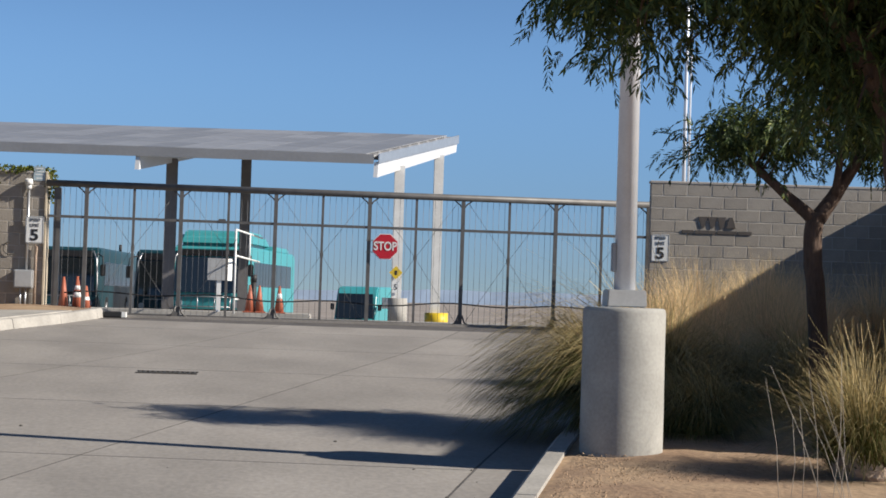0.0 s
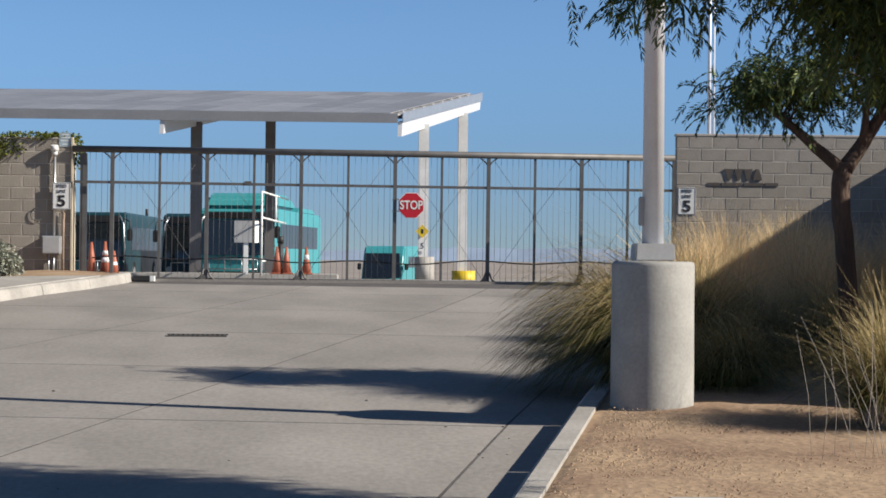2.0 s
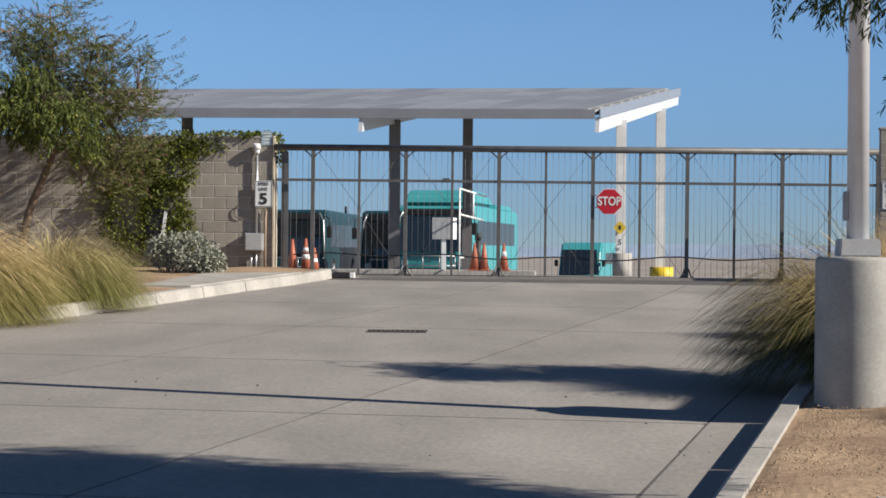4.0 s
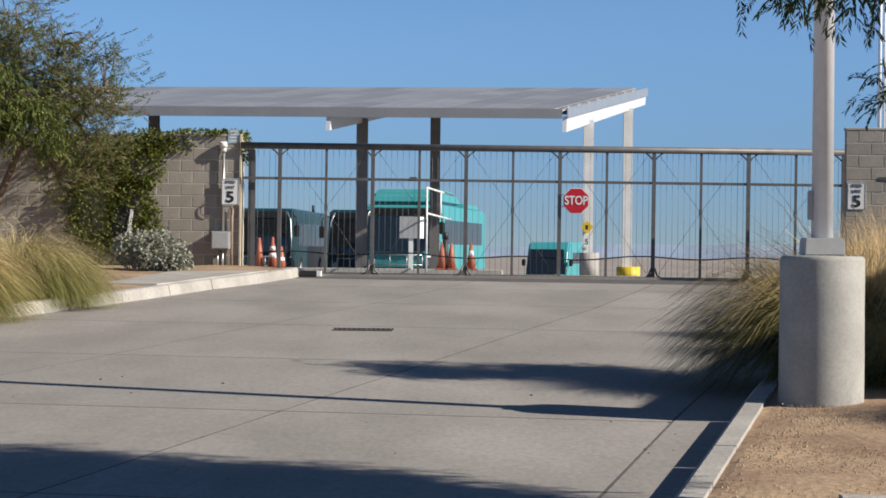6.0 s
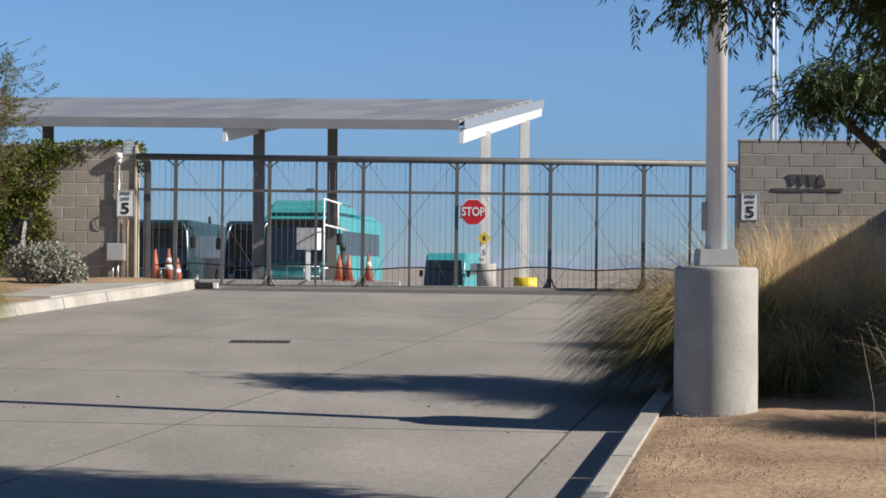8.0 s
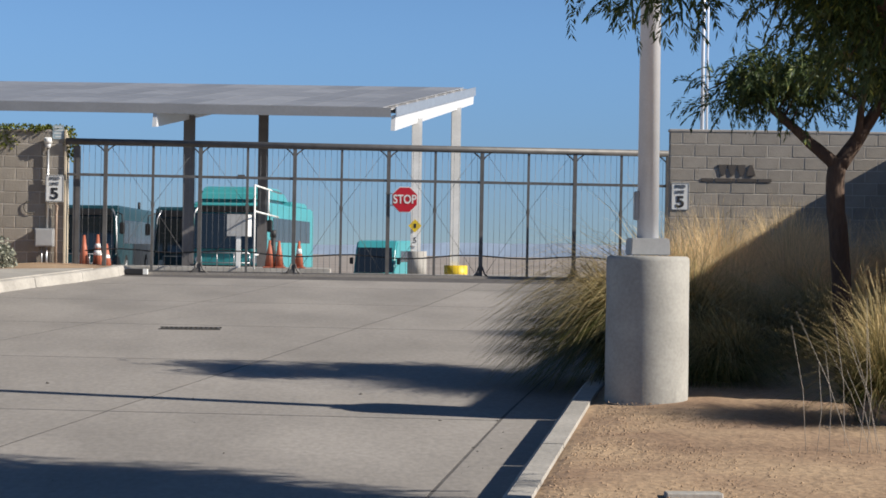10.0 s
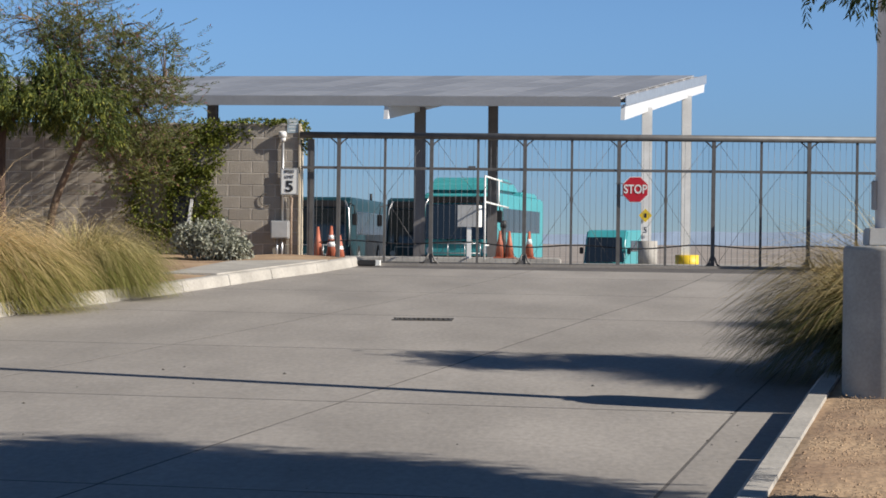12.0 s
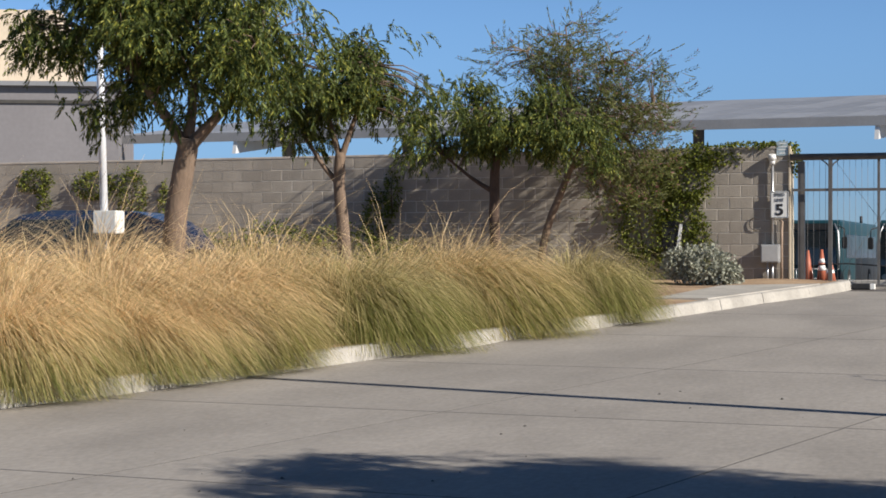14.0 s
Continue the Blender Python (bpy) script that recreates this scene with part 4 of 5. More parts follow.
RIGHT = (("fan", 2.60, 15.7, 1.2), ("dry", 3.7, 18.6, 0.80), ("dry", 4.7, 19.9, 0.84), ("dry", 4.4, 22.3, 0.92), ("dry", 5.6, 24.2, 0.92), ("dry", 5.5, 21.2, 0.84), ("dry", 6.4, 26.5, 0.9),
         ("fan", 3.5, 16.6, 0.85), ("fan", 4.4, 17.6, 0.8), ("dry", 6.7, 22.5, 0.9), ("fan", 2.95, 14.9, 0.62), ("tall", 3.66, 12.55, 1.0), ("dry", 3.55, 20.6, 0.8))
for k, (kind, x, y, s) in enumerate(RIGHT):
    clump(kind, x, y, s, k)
# stray stalks at the bed's near end
rnd = random.Random(5)
bm = B()
for k in range(11):
    a = Vector((rnd.uniform(-0.25, 0.25), rnd.uniform(-0.2, 0.2), -0.02))
    d = Vector((rnd.uniform(-0.5, 0.15), rnd.uniform(-0.2, 0.2), 1)).normalized()
    l = rnd.uniform(0.5, 1.0)
    tube(bm, [a, a + d * l * 0.5, a + d * l + Vector((-0.05, 0, -0.02))], [0.002, 0.0016, 0.001], 5)
tagged(part("dry_stalks", bm, M["cap"]), "a few bare pale grass stalks in the dirt", "grass", kind="stuff").location = (2.95, 11.2, SLOPE * 11.2 + 0.13)


# ---- trees ----
def tree(name, base, limbs, blobs, bark, leaf, label, seed, clusters, leaf_len=(0.06, 0.11), leaf_w=0.011, per=26, droop=0.8, spread=0.28, category="tree"):
    """Trunk and limbs from given bends, thin twigs to leaf sprays that fill the blobs (centre, radii) unevenly."""
    rnd = random.Random(seed)
    top = thing(name, Matrix.Translation(base), label, category)
    bm = B()
    nodes = []
    for k, (pts, r0, r1) in enumerate(limbs):
        fine, m_ = [], 5
        P = [Vector(p) for p in pts]
        for i in range(len(P) - 1):
            for j in range(m_):
                t = j / m_
                a, b_, c, d = P[max(i - 1, 0)], P[i], P[i + 1], P[min(i + 2, len(P) - 1)]
                fine.append(0.5 * ((2 * b_) + (c - a) * t + (2 * a - 5 * b_ + 4 * c - d) * t * t + (3 * b_ - a - 3 * c + d) * t ** 3))
        fine.append(P[-1])
        rad = [r0 + (r1 - r0) * (i / (len(fine) - 1)) ** 0.8 for i in range(len(fine))]
        if k == 0:
            rad[0] *= 1.35
        fine = [p + Vector((rnd.gauss(0, 0.05), rnd.gauss(0, 0.05), 0)) * rad[i] for i, p in enumerate(fine)]
        tube(bm, fine, rad, 12)
        if k:
            nodes += fine[2:]
    part("trunk", bm, bark, top)
    vs, fs = [], []
    tw = B()
    total = sum(b[1][0] * b[1][1] * b[1][2] for b in blobs)
    for centre, radii in blobs:
        n_ = int(clusters * radii[0] * radii[1] * radii[2] / total)
        for _ in range(n_):
            v = Vector((rnd.gauss(0, 1), rnd.gauss(0, 1), rnd.gauss(0, 1))).normalized() * rnd.random() ** 0.45
            c = Vector(centre) + Vector((v.x * radii[0], v.y * radii[1], v.z * radii[2]))
            if noise.noise(c * 1.8 + Vector((seed, 0, 0))) < 0.0:
                continue
            near = min(nodes, key=lambda q: (q - c).length_squared)
            out = (c - near)
            if out.length > 0.05 and rnd.random() < 0.5:
                tube(tw, [near, near + out * 0.5 + Vector((0, 0, 0.08)), c], [0.012, 0.008, 0.004], 4)
            hd = Vector((v.x + rnd.gauss(0, 0.4), v.y + rnd.gauss(0, 0.4), rnd.gauss(0, 0.3))).normalized()
            for i in range(per // 16):
                p = c + Vector((rnd.gauss(0, 1), rnd.gauss(0, 1), rnd.gauss(0, 0.8))) * spread * 0.55
                d = (hd * 0.7 + Vector((rnd.gauss(0, 0.6), rnd.gauss(0, 0.6), rnd.gauss(0.0, 0.35) - 0.3 * droop))).normalized()
                step = spread * rnd.uniform(0.7, 1.3) * 0.12
                side = d.cross(Vector((rnd.gauss(0, 1), rnd.gauss(0, 1), rnd.gauss(0, 1)))).normalized()
                for n_leaf in range(9):
                    p = p + d * step
                    d = (d + Vector((0, 0, -0.16 * droop))).normalized()
                    for sgn in (-1, 1):
                        ld = (d * 0.8 + side * sgn * rnd.uniform(0.4, 0.7) + Vector((0, 0, -0.2 * droop))).normalized()
                        s = ld.cross(Vector((rnd.gauss(0, 1), rnd.gauss(0, 1), rnd.gauss(0, 1)))).normalized()
                        L, W = rnd.uniform(*leaf_len), leaf_w * rnd.uniform(0.7, 1.3)
                        k0 = len(vs)
                        vs += [tuple(p), tuple(p + ld * L * 0.45 + s * W), tuple(p + ld * L), tuple(p + ld * L * 0.45 - s * W)]
                        fs.append((k0, k0 + 1, k0 + 2, k0 + 3))
    part("twig", tw, bark, top)
    raw("crown", vs, fs, leaf, top, "loose drooping feathery leaves")
    return top


# near tree overhanging the bed
tree("tree", (3.12, 8.78, SLOPE * 8.78 + 0.1),
     [([(0, 0, 0), (-0.12, 0, 0.9), (-0.34, 0, 1.7), (-0.42, -0.02, 2.3)], 0.13, 0.10), ([(-0.42, -0.02, 2.2), (-0.9, -0.15, 2.8), (-1.7, -0.1, 3.1)], 0.08, 0.02),
      ([(-0.40, 0, 2.2), (-0.1, 0.4, 3.2), (0.1, 0.7, 4.2)], 0.08, 0.02), ([(-0.36, 0, 1.9), (0.4, -0.4, 2.9), (1.2, -0.6, 3.6)], 0.07, 0.02), ([(-0.42, 0, 2.3), (-0.8, 0.5, 3.3), (-1.3, 0.9, 4.1)], 0.06, 0.015)],
     [((-1.84, 0, 2.89), (0.30, 0.48, 0.20)), ((-1.48, 0.1, 2.76), (0.46, 0.68, 0.33)), ((-1.2, 0.0, 3.1), (0.68, 0.88, 0.40)), ((-0.74, 0, 2.58), (0.44, 0.7, 0.42)), ((-0.28, 0.1, 2.7), (0.6, 0.8, 0.52)), ((-0.2, 0.1, 3.35), (1.2, 1.2, 0.7)), ((0.8, -0.2, 3.3), (1.1, 1.2, 0.8)), ((-0.5, 0.2, 3.9), (1.2, 1.2, 0.5)), ((0.75, 0.1, 2.7), (0.7, 0.8, 0.45)), ((1.2, -0.4, 4.2), (1.0, 1.0, 0.5))],
     M["bark"], M["leaf"], "dark mesquite tree with drooping feathery leaves over the bed", 1, 7600, leaf_len=(0.035, 0.065), leaf_w=0.0058, per=96, droop=0.9, spread=0.17)
# forked tree behind the pole
tree("tree", (4.10, 15.5, SLOPE * 15.5 + 0.1),
     [([(0.02, 0, 0), (-0.02, 0, 0.9), (-0.08, 0, 1.5), (-0.06, 0, 1.85)], 0.086, 0.074), ([(-0.06, 0, 1.78), (-0.3, 0, 1.98), (-0.58, 0, 2.22), (-0.82, 0.1, 2.42)], 0.065, 0.02),
      ([(-0.05, 0, 1.8), (0.2, 0.05, 2.15), (0.42, 0.1, 2.5), (0.6, 0.2, 2.8)], 0.075, 0.025), ([(0.1, 0, 2.0), (0.12, -0.1, 2.4), (0.2, -0.2, 2.8)], 0.04, 0.015)],
     [((-0.86, 0, 2.46), (0.38, 0.45, 0.20)), ((-0.35, 0, 2.56), (0.45, 0.55, 0.25)), ((0.5, 0.1, 2.66), (0.6, 0.7, 0.32)), ((0.0, 0, 3.24), (0.52, 0.6, 0.22)), ((1.0, 0.1, 2.8), (0.5, 0.6, 0.32))],
     M["bark"], M["leaf"], "small forked mesquite tree in front of the block wall", 2, 620, leaf_len=(0.04, 0.075), leaf_w=0.0070, per=96, droop=0.7, spread=0.19)
# row of trees behind the grasses
tree("tree", (-10.04, 19.6, SLOPE * 19.6 + 0.1),
     [([(0, 0, 0), (-0.05, 0, 1.0), (0.06, 0, 1.8), (0.16, 0, 2.3)], 0.15, 0.12), ([(0.12, 0, 2.2), (-0.4, 0, 2.9), (-1.0, 0, 3.5)], 0.08, 0.02), ([(0.15, 0, 2.2), (0.6, 0.1, 2.7), (0.95, 0.2, 3.3)], 0.09, 0.02),
      ([(0.15, 0, 2.3), (0.1, 0.3, 3.2), (0.0, 0.5, 4.1)], 0.07, 0.02)],
     [((-1.4, 0, 3.6), (0.75, 0.9, 0.45)), ((-0.8, 0, 3.2), (0.55, 0.8, 0.42)), ((0.0, 0, 3.65), (1.05, 1.1, 0.6)), ((1.1, 0, 3.4), (0.8, 0.9, 0.5)), ((-0.5, 0, 4.25), (1.2, 1.1, 0.5)), ((0.8, 0, 4.1), (0.7, 0.8, 0.4)), ((1.0, 0, 2.95), (0.5, 0.6, 0.3)), ((-0.3, 0, 2.95), (0.45, 0.5, 0.3)), ((0.35, -0.2, 2.75), (0.5, 0.5, 0.28)), ((-0.9, 0, 2.8), (0.4, 0.5, 0.3))],
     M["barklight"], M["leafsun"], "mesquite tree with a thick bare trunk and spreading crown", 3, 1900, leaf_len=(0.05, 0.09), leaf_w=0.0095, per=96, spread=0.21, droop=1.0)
tree("tree", (-9.83, 24.2, SLOPE * 24.2 + 0.1),
     [([(0.1, 0, 0), (0.02, 0, 1.0), (-0.05, 0, 1.7), (-0.03, 0, 2.2)], 0.10, 0.075), ([(-0.05, 0, 1.75), (-0.35, 0, 2.1), (-0.75, 0, 2.7)], 0.05, 0.015), ([(-0.03, 0, 2.1), (0.2, 0, 2.7), (0.5, 0, 3.4)], 0.055, 0.015),
      ([(-0.03, 0, 2.1), (-0.3, 0.1, 2.9), (-0.4, 0.2, 3.6)], 0.05, 0.015)],
     [((-0.75, 0, 2.75), (0.55, 0.7, 0.5)), ((0.0, 0, 3.1), (0.7, 0.8, 0.5)), ((0.85, 0, 3.0), (0.6, 0.7, 0.4)), ((0.45, 0, 3.6), (0.6, 0.7, 0.35)), ((-0.5, 0, 3.5), (0.5, 0.6, 0.35)), ((1.0, 0, 2.65), (0.3, 0.4, 0.25))],
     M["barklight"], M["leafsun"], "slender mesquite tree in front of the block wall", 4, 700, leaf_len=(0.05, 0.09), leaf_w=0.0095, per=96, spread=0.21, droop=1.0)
tree("tree", (-9.19, 29.2, SLOPE * 29.2 + 0.1),
     [([(0.02, 0, 0), (0, 0, 1.0), (0.0, 0, 1.7), (0.02, 0, 2.2)], 0.10, 0.075), ([(0, 0, 1.6), (-0.4, 0, 1.85), (-0.9, 0, 2.25)], 0.05, 0.015), ([(0.02, 0, 2.1), (0.4, 0, 2.5), (0.95, 0, 2.9)], 0.05, 0.015),
      ([(0.02, 0, 2.1), (-0.1, 0, 2.7), (-0.4, 0, 3.2)], 0.05, 0.015)],
     [((-1.1, 0, 2.3), (0.5, 0.7, 0.4)), ((-0.4, 0, 2.6), (0.6, 0.7, 0.4)), ((0.3, 0, 2.7), (0.7, 0.8, 0.5)), ((1.15, 0, 2.6), (0.75, 0.8, 0.5)), ((-0.45, 0, 3.2), (0.45, 0.5, 0.3)), ((0.6, 0, 3.1), (0.6, 0.7, 0.3)), ((1.6, 0, 2.25), (0.4, 0.5, 0.3))],
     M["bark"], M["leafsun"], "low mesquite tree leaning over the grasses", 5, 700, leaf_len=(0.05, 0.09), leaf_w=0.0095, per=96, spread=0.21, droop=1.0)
tree("tree", (-8.95, 30.9, SLOPE * 30.9 + 0.1),
     [([(0, 0, 0), (0.15, 0, 0.9), (0.42, 0, 1.6), (0.62, 0, 2.1)], 0.075, 0.055), ([(0.6, 0, 2.0), (0.2, 0, 3.0), (-0.2, 0, 4.0)], 0.045, 0.012), ([(0.62, 0, 2.1), (1.0, 0, 2.9), (1.3, 0, 3.9)], 0.045, 0.012),
      ([(0.62, 0, 2.0), (1.3, 0, 2.4), (2.0, 0, 3.0)], 0.04, 0.012), ([(0.6, 0, 2.1), (0.6, 0, 3.2), (0.5, 0, 4.4)], 0.04, 0.012)],
     [((-0.25, 0, 3.75), (0.75, 0.8, 0.5)), ((0.5, 0, 3.85), (0.8, 0.9, 0.7)), ((1.25, 0, 3.3), (0.95, 0.9, 0.85)), ((1.85, 0, 2.9), (0.65, 0.7, 0.75)), ((0.3, 0, 3.0), (0.9, 0.8, 0.7)), ((1.1, 0, 2.3), (0.8, 0.6, 0.55)), ((1.75, 0, 2.05), (0.6, 0.5, 0.5)), ((1.5, 0, 1.6), (0.7, 0.45, 0.45))],
     M["barklight"], M["leafolive"], "loose olive desert willow with a few pink flowers", 6, 1150, leaf_len=(0.05, 0.09), leaf_w=0.0075, per=64, droop=-0.2, spread=0.26)


# ---- vines, shrubs ----
def leaf_mass(name, base, blobs, count, material, label, seed, size=0.05, category="vine"):
    rnd = random.Random(seed)
    vs, fs = [], []
    total = sum(r[0] * r[1] + r[1] * r[2] + r[0] * r[2] for _, r in blobs)
    for c, r in blobs:
        for _ in range(int(count * (r[0] * r[1] + r[1] * r[2] + r[0] * r[2]) / total)):
            v = Vector((rnd.gauss(0, 1), rnd.gauss(0, 1), rnd.gauss(0, 1))).normalized() * rnd.uniform(0.55, 1.0)
            p = Vector(c) + Vector((v.x * r[0], v.y * r[1], v.z * r[2])) * (1 + 0.3 * noise.noise(v * 2.5 + Vector((seed, 0, 0))))
            d = (v + Vector((rnd.gauss(0, 0.6), rnd.gauss(0, 0.6), rnd.gauss(-0.3, 0.5)))).normalized()
            s = d.cross(Vector((rnd.gauss(0, 1), rnd.gauss(0, 1), rnd.gauss(0, 1)))).normalized()
            L = size * rnd.uniform(0.7, 1.4)
            k0 = len(vs)
            vs += [tuple(p), tuple(p + d * L * 0.5 + s * L * 0.35), tuple(p + d * L), tuple(p + d * L * 0.5 - s * L * 0.35)]
            fs.append((k0, k0 + 1, k0 + 2, k0 + 3))
    top = thing(name, Matrix.Translation(base), label, category)
    raw("foliage", vs, fs, material, top)
    for c, r in blobs:
        bm = B()
        a = Vector(c) - Vector((0, 0, r[2] * 0.9))
        tube(bm, [a, Vector(c) + Vector((rnd.uniform(-0.3, 0.3) * r[0], 0, 0)), Vector(c) + Vector((rnd.uniform(-0.5, 0.5) * r[0], 0, r[2] * 0.8))], [0.012, 0.009, 0.005], 5)
        part("stem", bm, M["bark"], top)
    return top


leaf_mass("vine", (0, WL_Y, Z0 - 0.16), [((-6.75, -0.18, 1.35), (0.42, 0.2, 0.75)), ((-7.3, -0.2, 1.25), (0.6, 0.25, 0.95)), ((-6.6, -0.2, 2.0), (0.5, 0.22, 0.45)), ((-6.5, -0.1, 2.4), (0.6, 0.22, 0.25)), ((-6.35, -0.15, 0.9), (0.18, 0.14, 0.55)),
          ((-5.6, 0, 2.59), (0.65, 0.2, 0.06)), ((-6.2, -0.1, 2.38), (0.6, 0.14, 0.14)), ((-4.82, 0.1, 2.35), (0.14, 0.2, 0.26)), ((-7.6, -0.1, 2.3), (0.7, 0.2, 0.3)), ((-5.1, 0.05, 2.60), (0.4, 0.15, 0.04))],
          13000, M["vine"], "green creeper hanging over the top of the block wall", 11)
leaf_mass("vine", (0, WL_Y, Z0 - 0.16), [((-12.3, -0.15, 1.4), (0.3, 0.12, 0.6)), ((-12.0, -0.15, 1.9), (0.15, 0.1, 0.5))], 1500, M["vine"], "thin creeper climbing the block wall", 12)
leaf_mass("vine", (0, WL_Y, Z0 - 0.16), [((-17.3, -0.15, 1.9), (0.35, 0.14, 0.55)), ((-18.1, -0.15, 2.1), (0.5, 0.14, 0.3)), ((-16.6, -0.15, 1.6), (0.12, 0.1, 0.6))], 2600, M["vine"], "dense creeper on the block wall", 13)
leaf_mass("vine", (0, WL_Y, Z0 - 0.16), [((-19.4, -0.15, 2.2), (0.4, 0.14, 0.25)), ((-19.2, -0.15, 1.6), (0.15, 0.1, 0.6))], 1500, M["vine"], "straggling creeper on the block wall", 14)
leaf_mass("hedge", (-13.0, 29.0, SLOPE * 29 + 0.5), [((-1.3, 0, 0.15), (0.9, 0.4, 0.5)), ((0, 0, 0.3), (0.9, 0.4, 0.5)), ((1.2, 0, 0.25), (0.8, 0.4, 0.5)), ((2.2, 0, 0.0), (0.8, 0.4, 0.5))], 6200, M["vine"], "low dark green hedge before the wall", 15, category="hedge")
leaf_mass("sage_bush", (-5.95, 30.4, SLOPE * 30.4 + 0.35), [((0, 0, 0.1), (0.45, 0.4, 0.35)), ((0.3, 0, -0.05), (0.3, 0.3, 0.25)), ((-0.4, 0, 0.15), (0.35, 0.3, 0.3))], 4200, M["sage"], "silver-grey sage bush beside the pavement", 16, size=0.055, category="shrub")
bm = B()
box(bm, (0, 0, 0.9), (0.34, 0.12, 0.5))
bevel(bm, 0.015)
cab = tagged(part("meter_box", bm, M["black"]), "dark meter box half hidden by creeper", "box")
cab.location = (-6.83, WL_Y - 0.28, Z0)
bm = B()
box(bm, (0.14, -0.07, 0.88), (0.05, 0.02, 0.44), pose(0, 0, 0, 0, 8, 0))
part("white_strip", bm, M["white"], cab)

# ---- parked car and lamp post at the far left ----
car = thing("car", pose(-14.5, 25.0, SLOPE * 25 - 0.12, 0, 0, 8), "dark blue parked car behind the tall grasses", "car")
bm = B()
prism(bm, [(-2.2, 0.3), (-2.25, 0.75), (-2.0, 0.95), (-1.1, 1.05), (1.9, 1.05), (2.25, 0.9), (2.3, 0.3)], "y", -0.88, 0.88)
bevel(bm, 0.07, 3)
part("body", bm, M["blue"], car)
bm = B()
prism(bm, [(-1.3, 1.0), (-0.65, 1.55), (-0.2, 1.64), (1.2, 1.62), (1.7, 1.45), (2.1, 1.0)], "y", -0.76, 0.76)
bevel(bm, 0.08, 3)
part("cabin", bm, M["blue"], car)
for y_ in (-0.775,):
    for xa, xb in ((-0.75, 0.25), (0.35, 1.35)):
        bm = B()
        prism(bm, [(xa - 0.25, 1.1), (xb, 1.1), (xb, 1.5), (xa + 0.1, 1.5)], "y", y_ - 0.01, y_ + 0.02)
        part("side_window", bm, M["glass"], car)
for xx in (-1.4, 1.4):
    for yy in (-0.82, 0.66):
        bm = B()
        rod(bm, (xx, yy - 0.06, 0.33), (xx, yy + 0.16, 0.33), 0.33, n=20)
        part("wheel", bm, M["black"], car)
lp = thing("lamp_post", Matrix.Translation((-12.28, 22.0, SLOPE * 22 + 0.1)), "slim pale lamp post with a white control box", "lamp post")
bm = B()
rod(bm, (0, 0, 0), (-0.2, 0, 6.5), 0.055, 0.045, 14)
part("shaft", bm, M["polepaint"], lp)
bm = B()
box(bm, (0.08, -0.1, 1.30), (0.34, 0.24, 0.30))
bevel(bm, 0.012)
part("control_box", bm, M["white"], lp)

# ---- small things on the ground ----
cover = thing("drain_grate", Matrix.Translation((-1.78, 21.1, SLOPE * 21.1)) @ pose(0, 0, 0, math.degrees(math.atan(SLOPE))), "dark cast iron drain grate let into the drive", "drain")
bm = B()
box(bm, (0, 0, -0.01), (0.66, 0.27, 0.02))
part("pan", bm, M["iron"], cover)
for dy in (-0.125, 0.125):
    bm = B()
    box(bm, (0, dy, 0.003), (0.68, 0.025, 0.014))
    part("frame_bar", bm, M["iron"], cover)
for k in range(12):
    bm = B()
    box(bm, (-0.30 + 0.055 * k, 0, 0.004), (0.022, 0.23, 0.010))
    part("slat", bm, M["iron"], cover)
rk = B()
bmesh.ops.create_icosphere(rk, subdivisions=3, radius=0.2)
for v in rk.verts:
    v.co *= 1 + 0.35 * noise.noise(v.co * 6)
    v.co.z *= 0.8
tagged(part("rock", rk, M["rock"]), "rough tan rock at the bed's edge", "rock").location = (3.62, 12.45, SLOPE * 12.45 + 0.22)
bm = B()
box(bm, (0, 0, 0), (0.29, 0.10, 0.03))
bevel(bm, 0.006, 1)
tagged(part("valve_lid", bm, M["kerb"]), "small pale concrete lid lying in the dirt", "lid").location = (1.76, 9.5, SLOPE * 9.5 + 0.16)
bm = B()
box(bm, (0, 0, 0), (0.30, 0.22, 0.10))
bevel(bm, 0.015, 1)
st = tagged(part("gate_stop", bm, M["black"]), "black and white rubber gate stop on the drive", "gate stop")
st.location = (-3.62, 31.75, SLOPE * 31.75 + 0.05)
bm = B()
box(bm, (0.17, 0, 0.0), (0.08, 0.2, 0.09))
part("white_end", bm, M["white"], st)

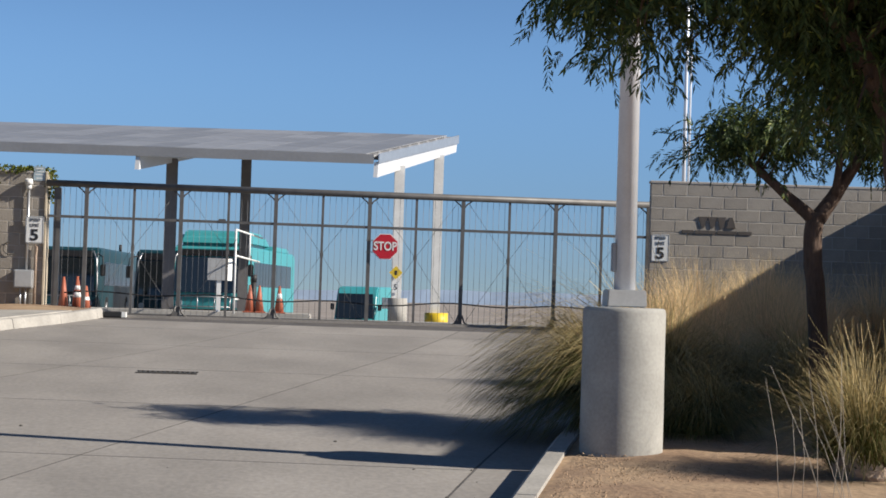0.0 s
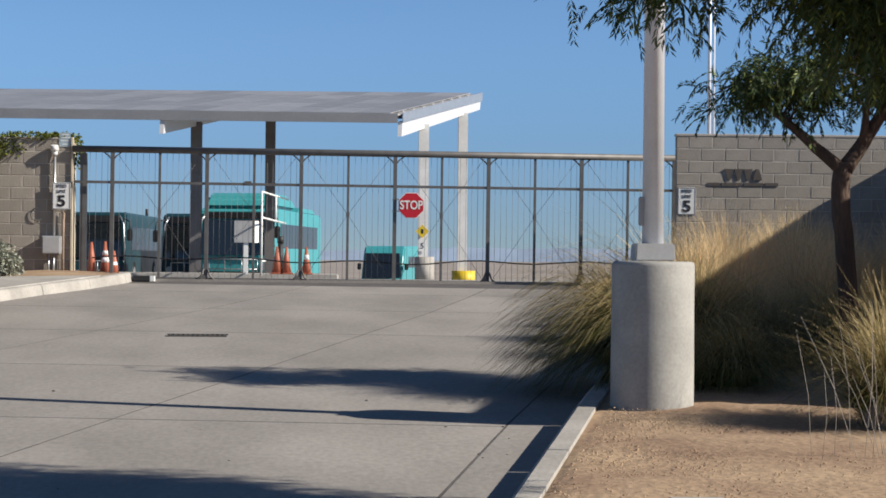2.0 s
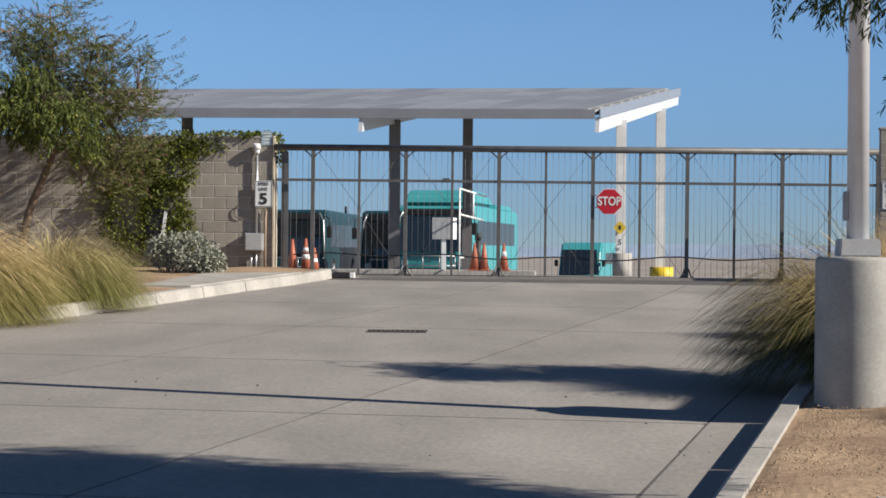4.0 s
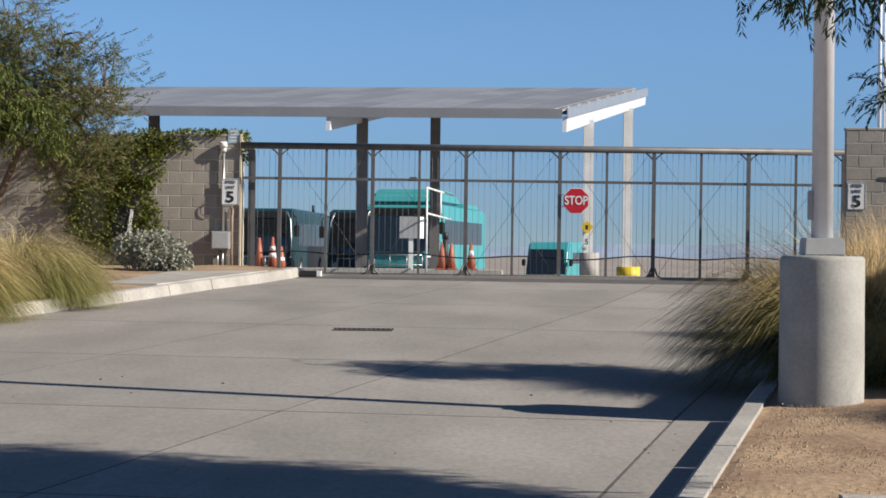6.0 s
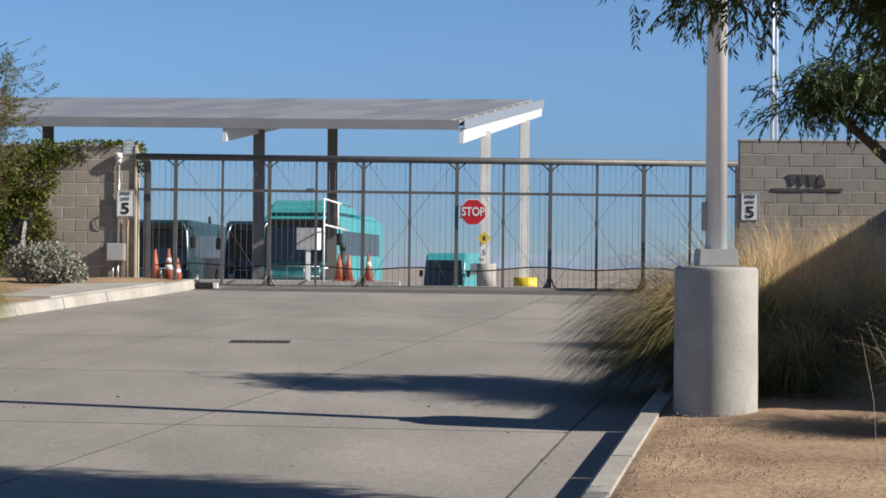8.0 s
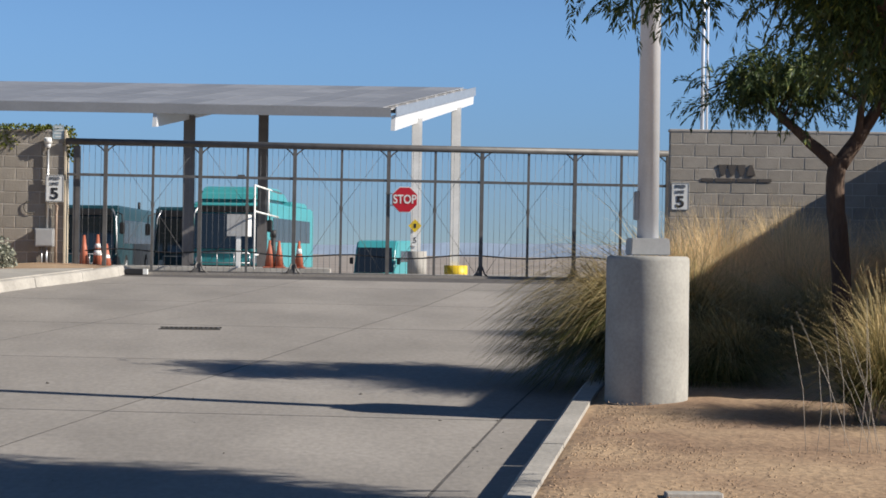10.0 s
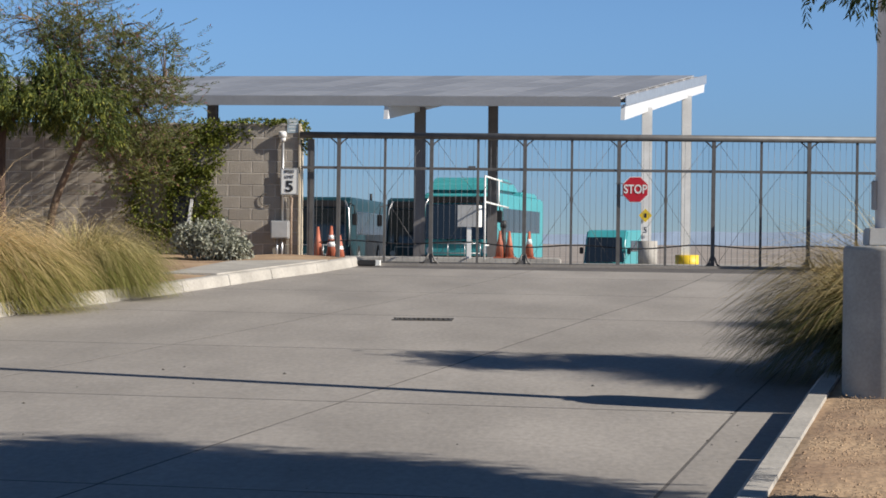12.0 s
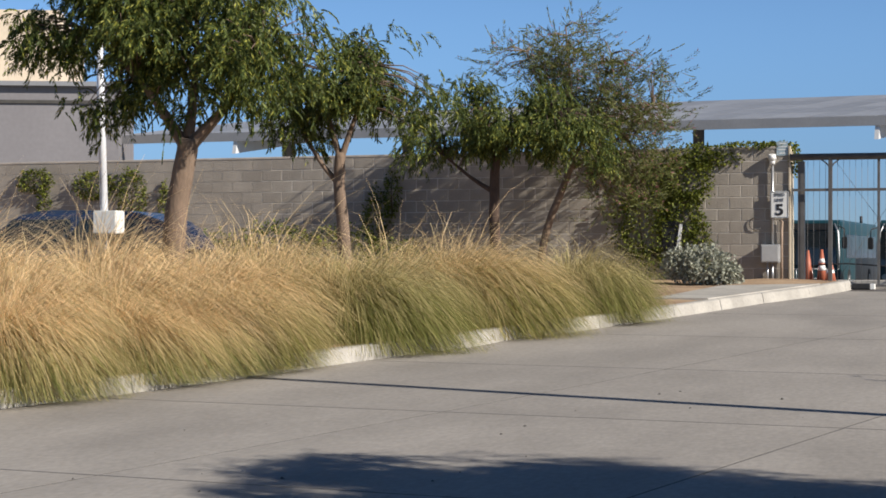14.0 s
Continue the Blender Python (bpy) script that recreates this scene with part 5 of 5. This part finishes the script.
def clods(name, count, spots, material, label, seed, size):
    """Loose crumbs lying about; spots: x0, x1, y0, y1 and the lift over the drive's slope."""
    rnd = random.Random(seed)
    vs, fs = [], []
    for _ in range(count):
        x0, x1, y0, y1, lift = rnd.choice(spots)
        y = rnd.uniform(y0, y1)
        x = rnd.uniform(x0, x1) + 0.215 * (y - 9.6)
        r = size * rnd.uniform(0.4, 1.0) ** 2
        k0 = len(vs)
        vs += [(x + r * dx * rnd.uniform(0.7, 1.3), y + r * dy * rnd.uniform(0.7, 1.3), SLOPE * y + lift + r * dz * rnd.uniform(0.5, 0.9)) for dx, dy, dz in ((1, 0, 0), (0, 1, 0), (-1, 0, 0), (0, -1, 0), (0, 0, 1), (0, 0, -0.6))]
        fs += [(k0, k0 + 1, k0 + 4), (k0 + 1, k0 + 2, k0 + 4), (k0 + 2, k0 + 3, k0 + 4), (k0 + 3, k0, k0 + 4)]
    return tagged(raw(name, vs, fs, material), label, "gravel", kind="stuff")


clods("gravel", 5200, [(1.0, 3.4, 9.0, 13.6, 0.155), (1.0, 2.0, 9.0, 13.6, 0.15)], M["dirt"], "loose brown crumbs of dirt and gravel on the bed", 21, 0.011)
clods("litter", 60, [(-7.5, 0.3, 10.0, 16.0, 0.002), (0.2, 0.8, 9.5, 13.0, 0.0)], M["iron"], "a few dark crumbs on the concrete drive", 22, 0.018)

# ---- block walls ----
block_wall("wall_left", Matrix.Translation((-4.86, WL_Y, Z0 - 0.065)) @ pose(0, 0, 0, 0, 0, 180), 17.5, 12, "grey-brown concrete block wall beside the gate", single=290)
# thin added layer over the wall's end, lighter because the sun is in its colour
bm = B()
box(bm, (0, 0, 0), (0.03, 0.36, 2.5))
pil = tagged(part("wall_end", bm, M["sunend"]), "end face of the block wall, sunlight put into its cream colour", "wall end", kind="structure")
pil.location = (-4.845, WL_Y + 0.05, Z0 + 1.16)
block_wall("wall_right", WR, 4.6, 12, "grey-brown concrete block wall with raised letters", single=290)
block_wall("wall_return", pose(9.85, 30.85, Z0 + 0.1, 0, 0, -100.5), 18.5, 12, "concrete block wall running back towards the street", single=40)
